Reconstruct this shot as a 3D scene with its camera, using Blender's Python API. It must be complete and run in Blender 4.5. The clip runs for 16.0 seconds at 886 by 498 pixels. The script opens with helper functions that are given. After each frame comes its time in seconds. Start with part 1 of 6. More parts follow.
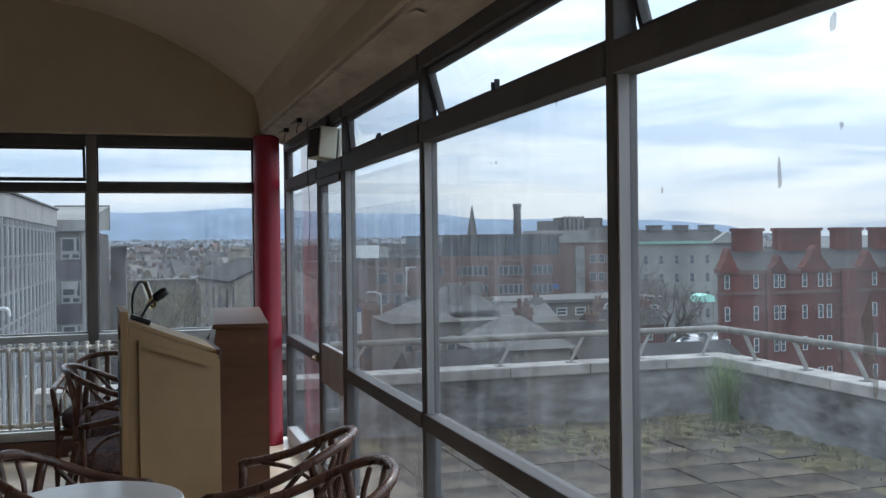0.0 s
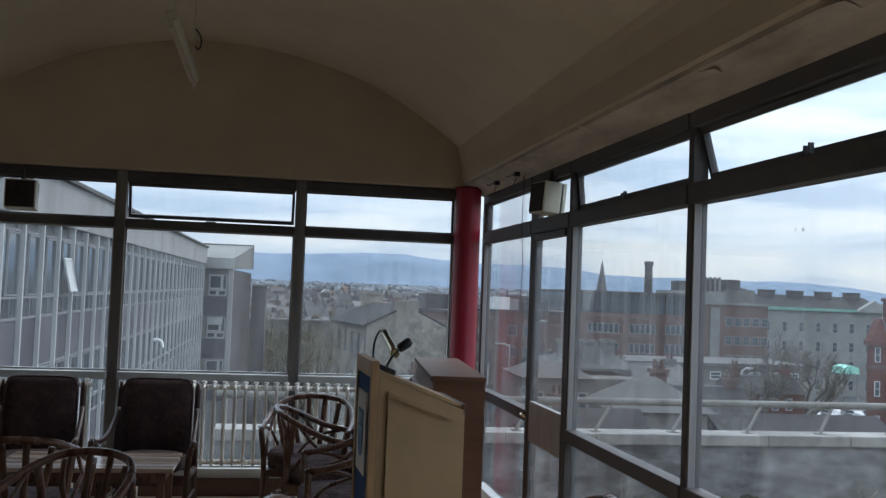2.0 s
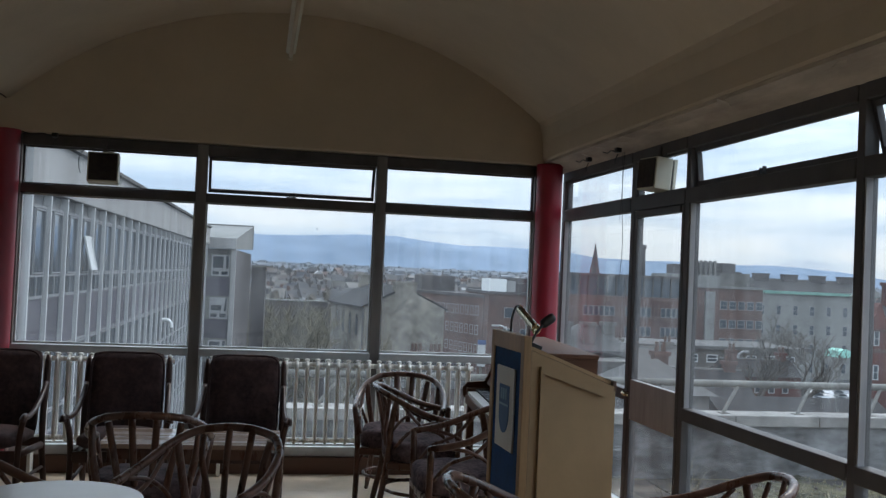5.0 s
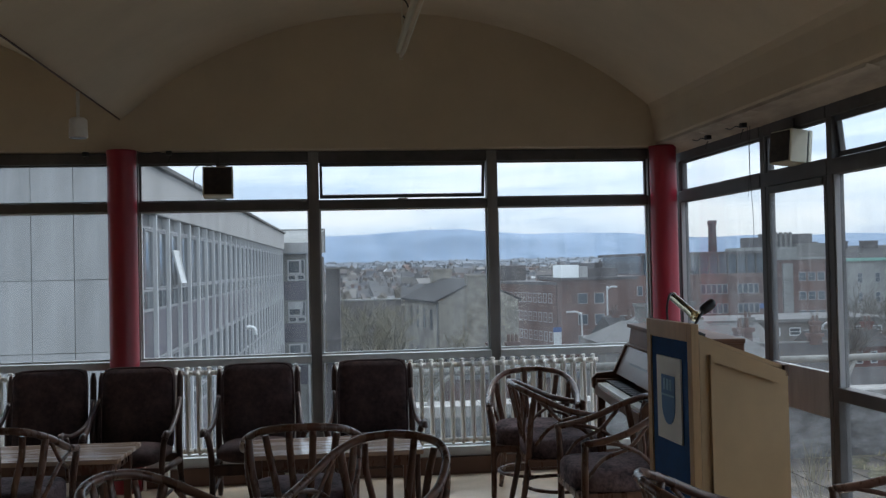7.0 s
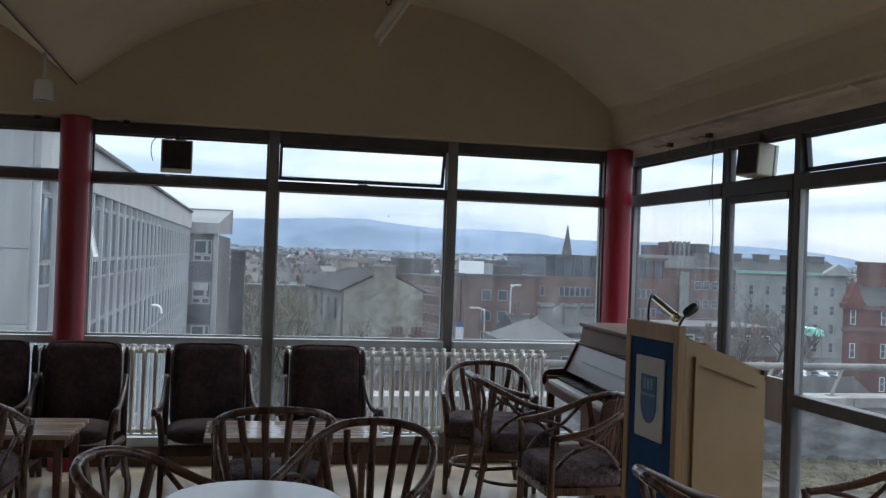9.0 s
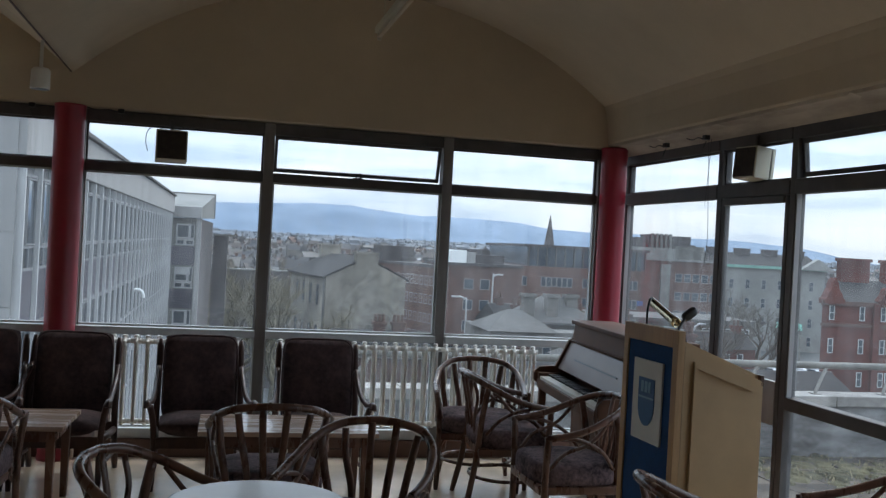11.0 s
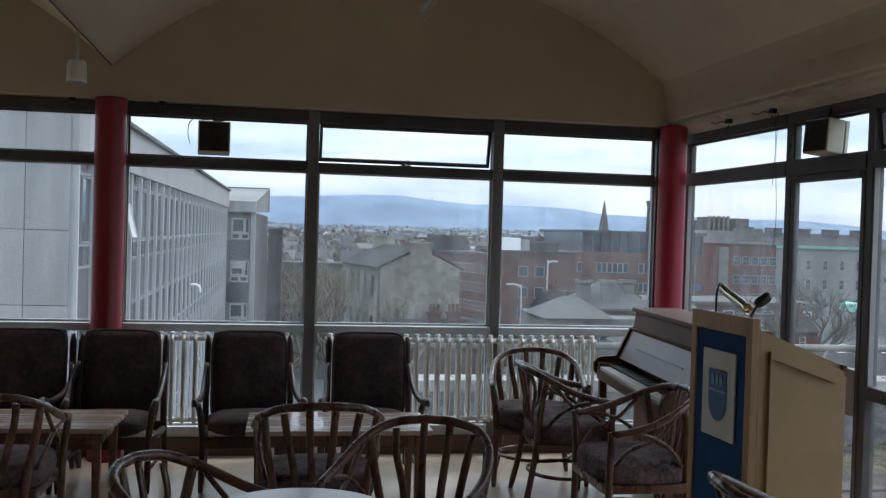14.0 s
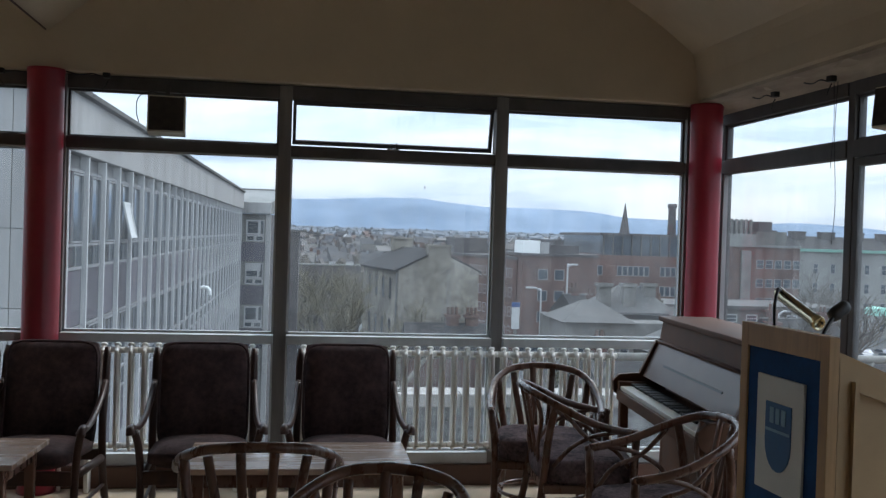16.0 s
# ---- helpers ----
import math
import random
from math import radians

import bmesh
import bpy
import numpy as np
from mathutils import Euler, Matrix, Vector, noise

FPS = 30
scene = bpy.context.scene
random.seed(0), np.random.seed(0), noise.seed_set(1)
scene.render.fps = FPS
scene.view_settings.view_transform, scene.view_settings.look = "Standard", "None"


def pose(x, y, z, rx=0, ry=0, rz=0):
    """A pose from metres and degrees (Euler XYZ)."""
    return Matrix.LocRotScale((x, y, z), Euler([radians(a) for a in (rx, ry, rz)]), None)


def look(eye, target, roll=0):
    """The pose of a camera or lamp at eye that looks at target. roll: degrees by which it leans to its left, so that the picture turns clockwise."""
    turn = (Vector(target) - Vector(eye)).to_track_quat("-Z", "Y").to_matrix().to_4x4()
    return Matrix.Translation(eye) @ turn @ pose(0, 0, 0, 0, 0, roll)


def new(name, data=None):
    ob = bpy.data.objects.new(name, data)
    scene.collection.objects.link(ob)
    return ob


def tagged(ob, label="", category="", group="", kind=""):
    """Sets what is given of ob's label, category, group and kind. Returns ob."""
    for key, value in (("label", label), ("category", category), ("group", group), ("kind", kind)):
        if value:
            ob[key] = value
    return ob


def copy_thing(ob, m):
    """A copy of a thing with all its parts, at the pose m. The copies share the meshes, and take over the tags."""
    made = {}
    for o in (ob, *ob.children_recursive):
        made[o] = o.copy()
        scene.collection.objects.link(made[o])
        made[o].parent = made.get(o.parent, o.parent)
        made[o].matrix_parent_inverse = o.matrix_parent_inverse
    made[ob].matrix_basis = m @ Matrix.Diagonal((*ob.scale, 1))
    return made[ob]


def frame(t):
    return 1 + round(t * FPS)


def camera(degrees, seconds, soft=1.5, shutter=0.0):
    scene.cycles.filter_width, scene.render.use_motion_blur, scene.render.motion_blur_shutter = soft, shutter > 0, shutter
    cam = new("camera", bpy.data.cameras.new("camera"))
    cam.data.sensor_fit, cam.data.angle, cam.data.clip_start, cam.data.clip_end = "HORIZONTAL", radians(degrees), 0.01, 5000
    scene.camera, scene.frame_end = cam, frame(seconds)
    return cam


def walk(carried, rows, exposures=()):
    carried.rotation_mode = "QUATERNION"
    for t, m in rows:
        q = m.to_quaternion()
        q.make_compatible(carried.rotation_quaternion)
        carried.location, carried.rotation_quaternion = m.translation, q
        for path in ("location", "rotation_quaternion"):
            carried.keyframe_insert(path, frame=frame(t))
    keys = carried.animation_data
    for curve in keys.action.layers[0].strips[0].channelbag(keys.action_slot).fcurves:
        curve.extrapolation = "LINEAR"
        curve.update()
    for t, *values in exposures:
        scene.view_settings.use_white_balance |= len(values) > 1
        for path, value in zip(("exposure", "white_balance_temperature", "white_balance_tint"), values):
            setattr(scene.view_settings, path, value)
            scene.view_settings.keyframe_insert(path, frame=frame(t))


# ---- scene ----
# The walk: seconds, eye, target, lean
PATH = [
    (0, (-1.0, -7.784, 1.562), (-0.393, -5.878, 1.547), -0.7),
    (0.5, (-1.093, -7.714, 1.577), (-0.573, -5.783, 1.577), 0.9),
    (1, (-1.277, -7.694, 1.596), (-0.818, -5.748, 1.641), 0.3),
    (1.5, (-1.41, -7.592, 1.593), (-0.999, -5.636, 1.666), 1.3),
    (2, (-1.513, -7.559, 1.586), (-1.162, -5.592, 1.673), 2.2),
    (2.5, (-1.582, -7.499, 1.567), (-1.305, -5.52, 1.65), 1.5),
    (3, (-1.649, -7.447, 1.569), (-1.437, -5.459, 1.626), -0.1),
    (3.5, (-1.726, -7.401, 1.56), (-1.488, -5.416, 1.617), 0.1),
    (6, (-2.395, -7.287, 1.515), (-1.984, -5.326, 1.561), 3.5),
    (6.5, (-2.435, -7.226, 1.537), (-2.138, -5.247, 1.565), 0.2),
    (7, (-2.516, -7.204, 1.541), (-2.282, -5.218, 1.574), -1.3),
    (7.5, (-2.598, -7.203, 1.539), (-2.389, -5.215, 1.574), -0.1),
    (8, (-2.698, -7.198, 1.525), (-2.445, -5.215, 1.549), 1.2),
    (8.5, (-2.82, -7.157, 1.524), (-2.427, -5.196, 1.545), 1.1),
    (11, (-2.986, -7.121, 1.58), (-2.522, -5.176, 1.574), 3.1),
    (11.5, (-2.992, -7.128, 1.58), (-2.559, -5.175, 1.573), 2.6),
    (12, (-2.994, -7.135, 1.577), (-2.588, -5.177, 1.569), 2.1),
    (12.5, (-3.0, -7.14, 1.577), (-2.61, -5.178, 1.566), 2.0),
    (13, (-3.004, -7.138, 1.577), (-2.625, -5.174, 1.558), 1.4),
    (13.5, (-2.98, -7.074, 1.58), (-2.614, -5.108, 1.555), 1.7),
    (14, (-2.919, -6.873, 1.576), (-2.562, -4.905, 1.542), 1.7),
    (14.5, (-2.828, -6.622, 1.557), (-2.482, -4.652, 1.524), 1.8),
    (15, (-2.737, -6.387, 1.544), (-2.405, -4.415, 1.514), 1.9),
    (15.5, (-2.672, -6.138, 1.542), (-2.344, -4.166, 1.51), 1.9),
    (16, (-2.582, -5.925, 1.532), (-2.266, -3.95, 1.503), 1.8),
]
EXPOSURES = [(0.0, 0.86), (1.0, 0.82), (2.0, 0.76), (2.5, 0.77), (3.0, 0.85), (3.5, 0.85), (6.0, 0.86), (7.0, 0.92), (8.5, 0.98), (11.0, 1.01), (16.0, 1.04)]
cam = camera(49.0, 16.0, soft=1.35)
walk(cam, [(t, look(eye, target, lean)) for t, eye, target, lean in PATH], EXPOSURES)

# ---- daylight: bright overcast sky with a soft, high sun behind the clouds ----
world = bpy.data.worlds.new("sky")
scene.world = world
world.use_nodes = True
wt = world.node_tree
wt.nodes.clear()
sky = wt.nodes.new("ShaderNodeTexSky")
sky.sky_type = "NISHITA"
sky.sun_disc = False
sky.sun_elevation = radians(38)
sky.sun_rotation = radians(60)
sky.dust_density = 2.0
place = wt.nodes.new("ShaderNodeTexCoord")
flat = wt.nodes.new("ShaderNodeMapping")
flat.inputs["Scale"].default_value = (2.4, 2.4, 15.0)
clouds = wt.nodes.new("ShaderNodeTexNoise")
clouds.inputs["Scale"].default_value = 1.6
clouds.inputs["Detail"].default_value = 6.0
clouds.inputs["Roughness"].default_value = 0.55
clouds.inputs["Distortion"].default_value = 0.5
ramp = wt.nodes.new("ShaderNodeValToRGB")
ramp.color_ramp.elements[0].position = 0.39
ramp.color_ramp.elements[0].color = (2.95, 3.95, 5.3, 1)
ramp.color_ramp.elements[1].position = 0.63
ramp.color_ramp.elements[1].color = (5.2, 5.8, 6.35, 1)
mid = ramp.color_ramp.elements.new(0.5)
mid.color = (4.15, 5.05, 6.1, 1)
cover = wt.nodes.new("ShaderNodeMixRGB")
cover.inputs["Fac"].default_value = 0.93
back = wt.nodes.new("ShaderNodeBackground")
rise = wt.nodes.new("ShaderNodeSeparateXYZ")
glow = wt.nodes.new("ShaderNodeMapRange")            # an overcast sky is brightest overhead
glow.inputs["From Min"].default_value = 0.0
glow.inputs["From Max"].default_value = 0.75
glow.inputs["To Min"].default_value = 0.085
glow.inputs["To Max"].default_value = 0.29
out = wt.nodes.new("ShaderNodeOutputWorld")
wt.links.new(place.outputs["Generated"], rise.inputs["Vector"])
wt.links.new(rise.outputs["Z"], glow.inputs["Value"])
wt.links.new(glow.outputs["Result"], back.inputs["Strength"])
wt.links.new(place.outputs["Generated"], flat.inputs["Vector"])
wt.links.new(flat.outputs["Vector"], clouds.inputs["Vector"])
wt.links.new(clouds.outputs["Fac"], ramp.inputs["Fac"])
wt.links.new(sky.outputs["Color"], cover.inputs["Color1"])
wt.links.new(ramp.outputs["Color"], cover.inputs["Color2"])
wt.links.new(cover.outputs["Color"], back.inputs["Color"])
wt.links.new(back.outputs["Background"], out.inputs["Surface"])

scene.view_settings.exposure = 0.75

sun_lamp = bpy.data.lights.new("sun", "SUN")
sun_lamp.energy = 0.6
sun_lamp.angle = radians(15)
sun_lamp.color = (1.0, 0.96, 0.9)
sun = new("sun", sun_lamp)
sun.matrix_world = look((0, 0, 60), (-20, -22, 28))

# ---- materials ----
def material(name, colour, rough=0.6, metal=0.0, vary=0.12, scale=6.0, bump=0.0, bump_scale=60.0, spec=0.5, stretch=(1, 1, 1), dark=None, per_object=0.0, coat=0.0, sharp=0.4):
    m = bpy.data.materials.new(name)
    m.use_nodes = True
    t = m.node_tree
    b = t.nodes["Principled BSDF"]
    b.inputs["Roughness"].default_value = rough
    b.inputs["Metallic"].default_value = metal
    b.inputs["Specular IOR Level"].default_value = spec
    b.inputs["Coat Weight"].default_value = coat
    co = t.nodes.new("ShaderNodeTexCoord")
    mp = t.nodes.new("ShaderNodeMapping")
    mp.inputs["Scale"].default_value = stretch
    t.links.new(co.outputs["Object"], mp.inputs["Vector"])
    n1 = t.nodes.new("ShaderNodeTexNoise")
    n1.inputs["Scale"].default_value = scale
    n1.inputs["Detail"].default_value = 8
    n1.inputs["Roughness"].default_value = 0.6
    n2 = t.nodes.new("ShaderNodeTexNoise")
    n2.inputs["Scale"].default_value = scale * 0.17
    n2.inputs["Detail"].default_value = 3
    add = t.nodes.new("ShaderNodeMath")
    add.operation = "ADD"
    t.links.new(mp.outputs["Vector"], n1.inputs["Vector"])
    t.links.new(mp.outputs["Vector"], n2.inputs["Vector"])
    t.links.new(n1.outputs["Fac"], add.inputs[0])
    t.links.new(n2.outputs["Fac"], add.inputs[1])
    r = t.nodes.new("ShaderNodeMapRange")
    r.inputs["From Min"].default_value = 1.0 - sharp
    r.inputs["From Max"].default_value = 1.0 + sharp
    lo = dark or tuple(c * (1 - 2.2 * vary) for c in colour)
    hi = tuple(min(1, c * (1 + vary)) for c in colour)
    mix = t.nodes.new("ShaderNodeMixRGB")
    mix.inputs["Color1"].default_value = (*[max(0.012, c) for c in lo], 1)
    mix.inputs["Color2"].default_value = (*hi, 1)
    t.links.new(add.outputs[0], r.inputs["Value"])
    t.links.new(r.outputs["Result"], mix.inputs["Fac"])
    last = mix.outputs["Color"]
    if per_object:
        info = t.nodes.new("ShaderNodeObjectInfo")
        hsv = t.nodes.new("ShaderNodeHueSaturation")
        rr = t.nodes.new("ShaderNodeMapRange")
        rr.inputs["To Min"].default_value = 1 - per_object
        rr.inputs["To Max"].default_value = 1 + per_object
        t.links.new(info.outputs["Random"], rr.inputs["Value"])
        t.links.new(rr.outputs["Result"], hsv.inputs["Value"])
        t.links.new(last, hsv.inputs["Color"])
        last = hsv.outputs["Color"]
    t.links.new(last, b.inputs["Base Color"])
    rv = t.nodes.new("ShaderNodeMapRange")
    rv.inputs["To Min"].default_value = max(0.02, rough - 0.08)
    rv.inputs["To Max"].default_value = min(1, rough + 0.1)
    t.links.new(n1.outputs["Fac"], rv.inputs["Value"])
    t.links.new(rv.outputs["Result"], b.inputs["Roughness"])
    if bump:
        n3 = t.nodes.new("ShaderNodeTexNoise")
        n3.inputs["Scale"].default_value = bump_scale
        n3.inputs["Detail"].default_value = 4
        t.links.new(mp.outputs["Vector"], n3.inputs["Vector"])
        bp = t.nodes.new("ShaderNodeBump")
        bp.inputs["Strength"].default_value = bump
        bp.inputs["Distance"].default_value = 0.01
        t.links.new(n3.outputs["Fac"], bp.inputs["Height"])
        t.links.new(bp.outputs["Normal"], b.inputs["Normal"])
    return m


def glass_material(name, tint=(0.985, 0.992, 0.992), dirt=0.12):
    """Old window glass: clear, a little reflective, with a thin grey film of dirt in runs and blotches."""
    m = bpy.data.materials.new(name)
    m.use_nodes = True
    t = m.node_tree
    t.nodes.clear()
    o = t.nodes.new("ShaderNodeOutputMaterial")
    clear = t.nodes.new("ShaderNodeBsdfTransparent")
    clear.inputs["Color"].default_value = (*tint, 1)
    shine = t.nodes.new("ShaderNodeBsdfGlossy")
    shine.inputs["Roughness"].default_value = 0.02
    film = t.nodes.new("ShaderNodeBsdfTranslucent")
    film.inputs["Color"].default_value = (0.75, 0.77, 0.78, 1)
    fr = t.nodes.new("ShaderNodeLayerWeight")
    fr.inputs["Blend"].default_value = 0.5
    up = t.nodes.new("ShaderNodeMath")
    up.operation = "POWER"
    up.inputs[1].default_value = 5.0
    gain = t.nodes.new("ShaderNodeMath")
    gain.operation = "MULTIPLY_ADD"
    gain.inputs[1].default_value = 0.75
    gain.inputs[2].default_value = 0.035
    t.links.new(fr.outputs["Facing"], up.inputs[0])
    t.links.new(up.outputs[0], gain.inputs[0])
    mix = t.nodes.new("ShaderNodeMixShader")
    t.links.new(gain.outputs[0], mix.inputs["Fac"])
    t.links.new(clear.outputs[0], mix.inputs[1])
    t.links.new(shine.outputs[0], mix.inputs[2])
    co = t.nodes.new("ShaderNodeTexCoord")
    mp = t.nodes.new("ShaderNodeMapping")
    mp.inputs["Scale"].default_value = (5, 5, 1.6)
    n = t.nodes.new("ShaderNodeTexNoise")
    n.inputs["Scale"].default_value = 1.6
    n.inputs["Detail"].default_value = 7
    t.links.new(co.outputs["Object"], mp.inputs["Vector"])
    t.links.new(mp.outputs["Vector"], n.inputs["Vector"])
    r = t.nodes.new("ShaderNodeMapRange")
    r.inputs["From Min"].default_value = 0.35
    r.inputs["From Max"].default_value = 0.8
    r.inputs["To Min"].default_value = dirt * 0.25
    r.inputs["To Max"].default_value = dirt
    t.links.new(n.outputs["Fac"], r.inputs["Value"])
    mix2 = t.nodes.new("ShaderNodeMixShader")
    t.links.new(r.outputs["Result"], mix2.inputs["Fac"])
    t.links.new(mix.outputs[0], mix2.inputs[1])
    t.links.new(film.outputs[0], mix2.inputs[2])
    t.links.new(mix2.outputs[0], o.inputs["Surface"])
    return m


CEIL = material("cream ceiling plaster", (0.55, 0.457, 0.334), 0.85, vary=0.08, scale=2.5, bump=0.2, bump_scale=18)
SOFFIT = material("flaking grey soffit paint", (0.62, 0.53, 0.42), 0.8, dark=(0.20, 0.155, 0.12), vary=0.1, scale=7, bump=0.5, bump_scale=30, stretch=(1, 0.3, 1))
WALLP = material("cream wall paint", (0.84, 0.77, 0.65), 0.8, vary=0.05, scale=3, bump=0.1)
FLOORM = material("beige sheet vinyl", (0.86, 0.71, 0.54), 0.22, vary=0.08, scale=5, bump=0.05, bump_scale=60)
ALU = material("dull anodised aluminium", (0.42, 0.405, 0.40), 0.5, metal=0.15, vary=0.2, scale=14, stretch=(1, 1, 0.15))
MULL = material("weathered grey-brown mullion", (0.215, 0.20, 0.19), 0.5, metal=0.1, vary=0.25, scale=14, stretch=(1, 1, 0.15))
ALUD = material("dark grey window section", (0.095, 0.088, 0.086), 0.55, vary=0.2, scale=10, spec=0.3)
SILLM = material("pale grey sill paint", (0.50, 0.51, 0.51), 0.5, vary=0.12, scale=12)
PLINTH = material("brown plinth board", (0.12, 0.055, 0.035), 0.5, vary=0.2, scale=9, stretch=(0.2, 1, 1))
REDC = material("glossy red column paint", (0.30, 0.018, 0.034), 0.32, vary=0.10, scale=7, bump=0.06, bump_scale=40)
RADW = material("white radiator enamel", (0.80, 0.79, 0.75), 0.4, vary=0.08, scale=14)
CHAIRW = material("dark stained bentwood", (0.135, 0.064, 0.043), 0.27, vary=0.3, scale=18, stretch=(1, 1, 0.3), bump=0.08)
CHAIRD = material("near-black stained chair wood", (0.068, 0.034, 0.025), 0.36, vary=0.3, scale=18, stretch=(1, 1, 0.3), bump=0.08, spec=0.35)
FABRIC = material("dark patterned upholstery", (0.084, 0.053, 0.054), 0.9, dark=(0.014, 0.010, 0.012), vary=0.45, scale=34, bump=0.35, bump_scale=220, spec=0.25)
SEATF = material("mottled grey seat fabric", (0.165, 0.118, 0.122), 0.95, dark=(0.024, 0.018, 0.024), vary=0.3, scale=55, bump=0.3, bump_scale=200, spec=0.2, sharp=0.28)
TABLEW = material("brown veneer tabletop", (0.42, 0.29, 0.215), 0.26, vary=0.03, scale=8, stretch=(0.25, 2, 1), coat=0.4)
TABLEG = material("white laminate tabletop", (0.62, 0.62, 0.62), 0.22, vary=0.03, scale=4)
LECTC = material("cream painted plywood", (0.43, 0.288, 0.150), 0.5, vary=0.10, scale=5, bump=0.05)
LECTW = material("light oak lipping", (0.44, 0.27, 0.13), 0.45, vary=0.14, scale=16, stretch=(6, 6, 0.5))
LECTB = material("blue felt panel", (0.014, 0.065, 0.19), 0.8, vary=0.15, scale=40, spec=0.2)
LECTD = material("dark brown hardboard", (0.09, 0.045, 0.03), 0.5, vary=0.15, scale=12)
PLAQUE = material("pale plaque", (0.60, 0.60, 0.56), 0.5, vary=0.05, scale=8)
CRESTB = material("crest blue", (0.03, 0.12, 0.27), 0.5, vary=0.1, scale=20)
CRESTL = material("crest light blue", (0.20, 0.36, 0.50), 0.5, vary=0.1, scale=20)
BRASS = material("polished brass", (0.78, 0.69, 0.46), 0.16, metal=1.0, vary=0.05, scale=12)
BLACKP = material("black plastic", (0.015, 0.015, 0.017), 0.4, vary=0.1, scale=20)
CREAMP = material("cream speaker casing", (0.58, 0.54, 0.42), 0.5, vary=0.06, scale=8)
GRILLE = material("dark speaker grille", (0.045, 0.035, 0.03), 0.85, vary=0.3, scale=150, bump=0.4, bump_scale=300)
PIANOW = material("red-brown piano veneer", (0.125, 0.057, 0.032), 0.55, vary=0.18, scale=9, stretch=(0.3, 2, 2), spec=0.25)
GLOSSW = material("polished brown piano lacquer", (0.11, 0.064, 0.050), 0.42, vary=0.14, scale=9, stretch=(0.3, 2, 2), coat=0.12)
KEYW = material("ivory keys", (0.70, 0.68, 0.60), 0.3, vary=0.05, scale=20)
WHITEP = material("white plastic", (0.72, 0.71, 0.68), 0.45, vary=0.05, scale=10)
GLASS = glass_material("window glass", dirt=0.06)
GLASSD = glass_material("dirty terrace glass", dirt=0.06)


# ---- mesh helpers ----
def box(bm, x0, x1, y0, y1, z0, z1, bevel=0.0, m=None):
    vs = [bm.verts.new((x, y, z)) for x in (x0, x1) for y in (y0, y1) for z in (z0, z1)]
    fs = [bm.faces.new([vs[i] for i in f]) for f in ((0, 1, 3, 2), (4, 6, 7, 5), (0, 4, 5, 1), (2, 3, 7, 6), (0, 2, 6, 4), (1, 5, 7, 3))]
    if bevel:
        es = list({e for f in fs for e in f.edges})
        made = bmesh.ops.bevel(bm, geom=es, offset=bevel, segments=2, affect="EDGES", profile=0.6)
        vs = list({v for f in made["faces"] for v in f.verts} | {v for v in vs if v.is_valid})
    if m is not None:
        for v in vs:
            v.co = m @ v.co
    return vs


def prism(bm, outline, axis, a, b):
    """An outline of (u, v) points pushed along an axis from a to b. axis x: u=y, v=z; y: u=x, v=z; z: u=x, v=y."""
    def at(u, v, w):
        return {"x": (w, u, v), "y": (u, w, v), "z": (u, v, w)}[axis]
    lo = [bm.verts.new(at(u, v, a)) for u, v in outline]
    hi = [bm.verts.new(at(u, v, b)) for u, v in outline]
    n = len(outline)
    bm.faces.new(lo)
    bm.faces.new(hi[::-1])
    for i in range(n):
        bm.faces.new((lo[i], hi[i], hi[(i + 1) % n], lo[(i + 1) % n]))
    bmesh.ops.recalc_face_normals(bm, faces=bm.faces[:])
    return lo + hi


def tube(bm, points, radius, sides=8, flat=1.0, up=None):
    """A round or oval bar along points. radius: a number or one for each point."""
    pts = [Vector(p) for p in points]
    rings = []
    side = None
    for i, p in enumerate(pts):
        d = (pts[min(i + 1, len(pts) - 1)] - pts[max(i - 1, 0)]).normalized()
        ref = Vector(up) if up else (side if side is not None else (Vector((0, 0, 1)) if abs(d.z) < 0.9 else Vector((1, 0, 0))))
        a = (ref - d * ref.dot(d)).normalized()
        b = d.cross(a)
        side = a
        r = radius[i] if isinstance(radius, (list, tuple)) else radius
        rings.append([bm.verts.new(p + (a * math.cos(w) * flat + b * math.sin(w)) * r) for w in (2 * math.pi * k / sides for k in range(sides))])
    for r0, r1 in zip(rings, rings[1:]):
        for k in range(sides):
            bm.faces.new((r0[k], r0[(k + 1) % sides], r1[(k + 1) % sides], r1[k]))
    bm.faces.new(rings[0][::-1])
    bm.faces.new(rings[-1])


def lathe(bm, profile, sides=24, centre=(0, 0, 0)):
    cx, cy, cz = centre
    rings = [[bm.verts.new((cx + r * math.cos(2 * math.pi * k / sides), cy + r * math.sin(2 * math.pi * k / sides), cz + z)) for k in range(sides)] for r, z in profile]
    for r0, r1 in zip(rings, rings[1:]):
        for k in range(sides):
            bm.faces.new((r0[k], r0[(k + 1) % sides], r1[(k + 1) % sides], r1[k]))
    bm.faces.new(rings[0][::-1])
    bm.faces.new(rings[-1])


def smooth_points(points, n=6):
    """A Catmull-Rom curve through points."""
    p = [Vector(q) for q in points]
    p = [p[0] * 2 - p[1]] + p + [p[-1] * 2 - p[-2]]
    out = []
    for i in range(1, len(p) - 2):
        for k in range(n):
            t = k / n
            out.append(0.5 * ((2 * p[i]) + (p[i + 1] - p[i - 1]) * t + (2 * p[i - 1] - 5 * p[i] + 4 * p[i + 1] - p[i + 2]) * t * t + (3 * p[i] - p[i - 1] - 3 * p[i + 1] + p[i + 2]) * t ** 3))
    out.append(p[-2])
    return out


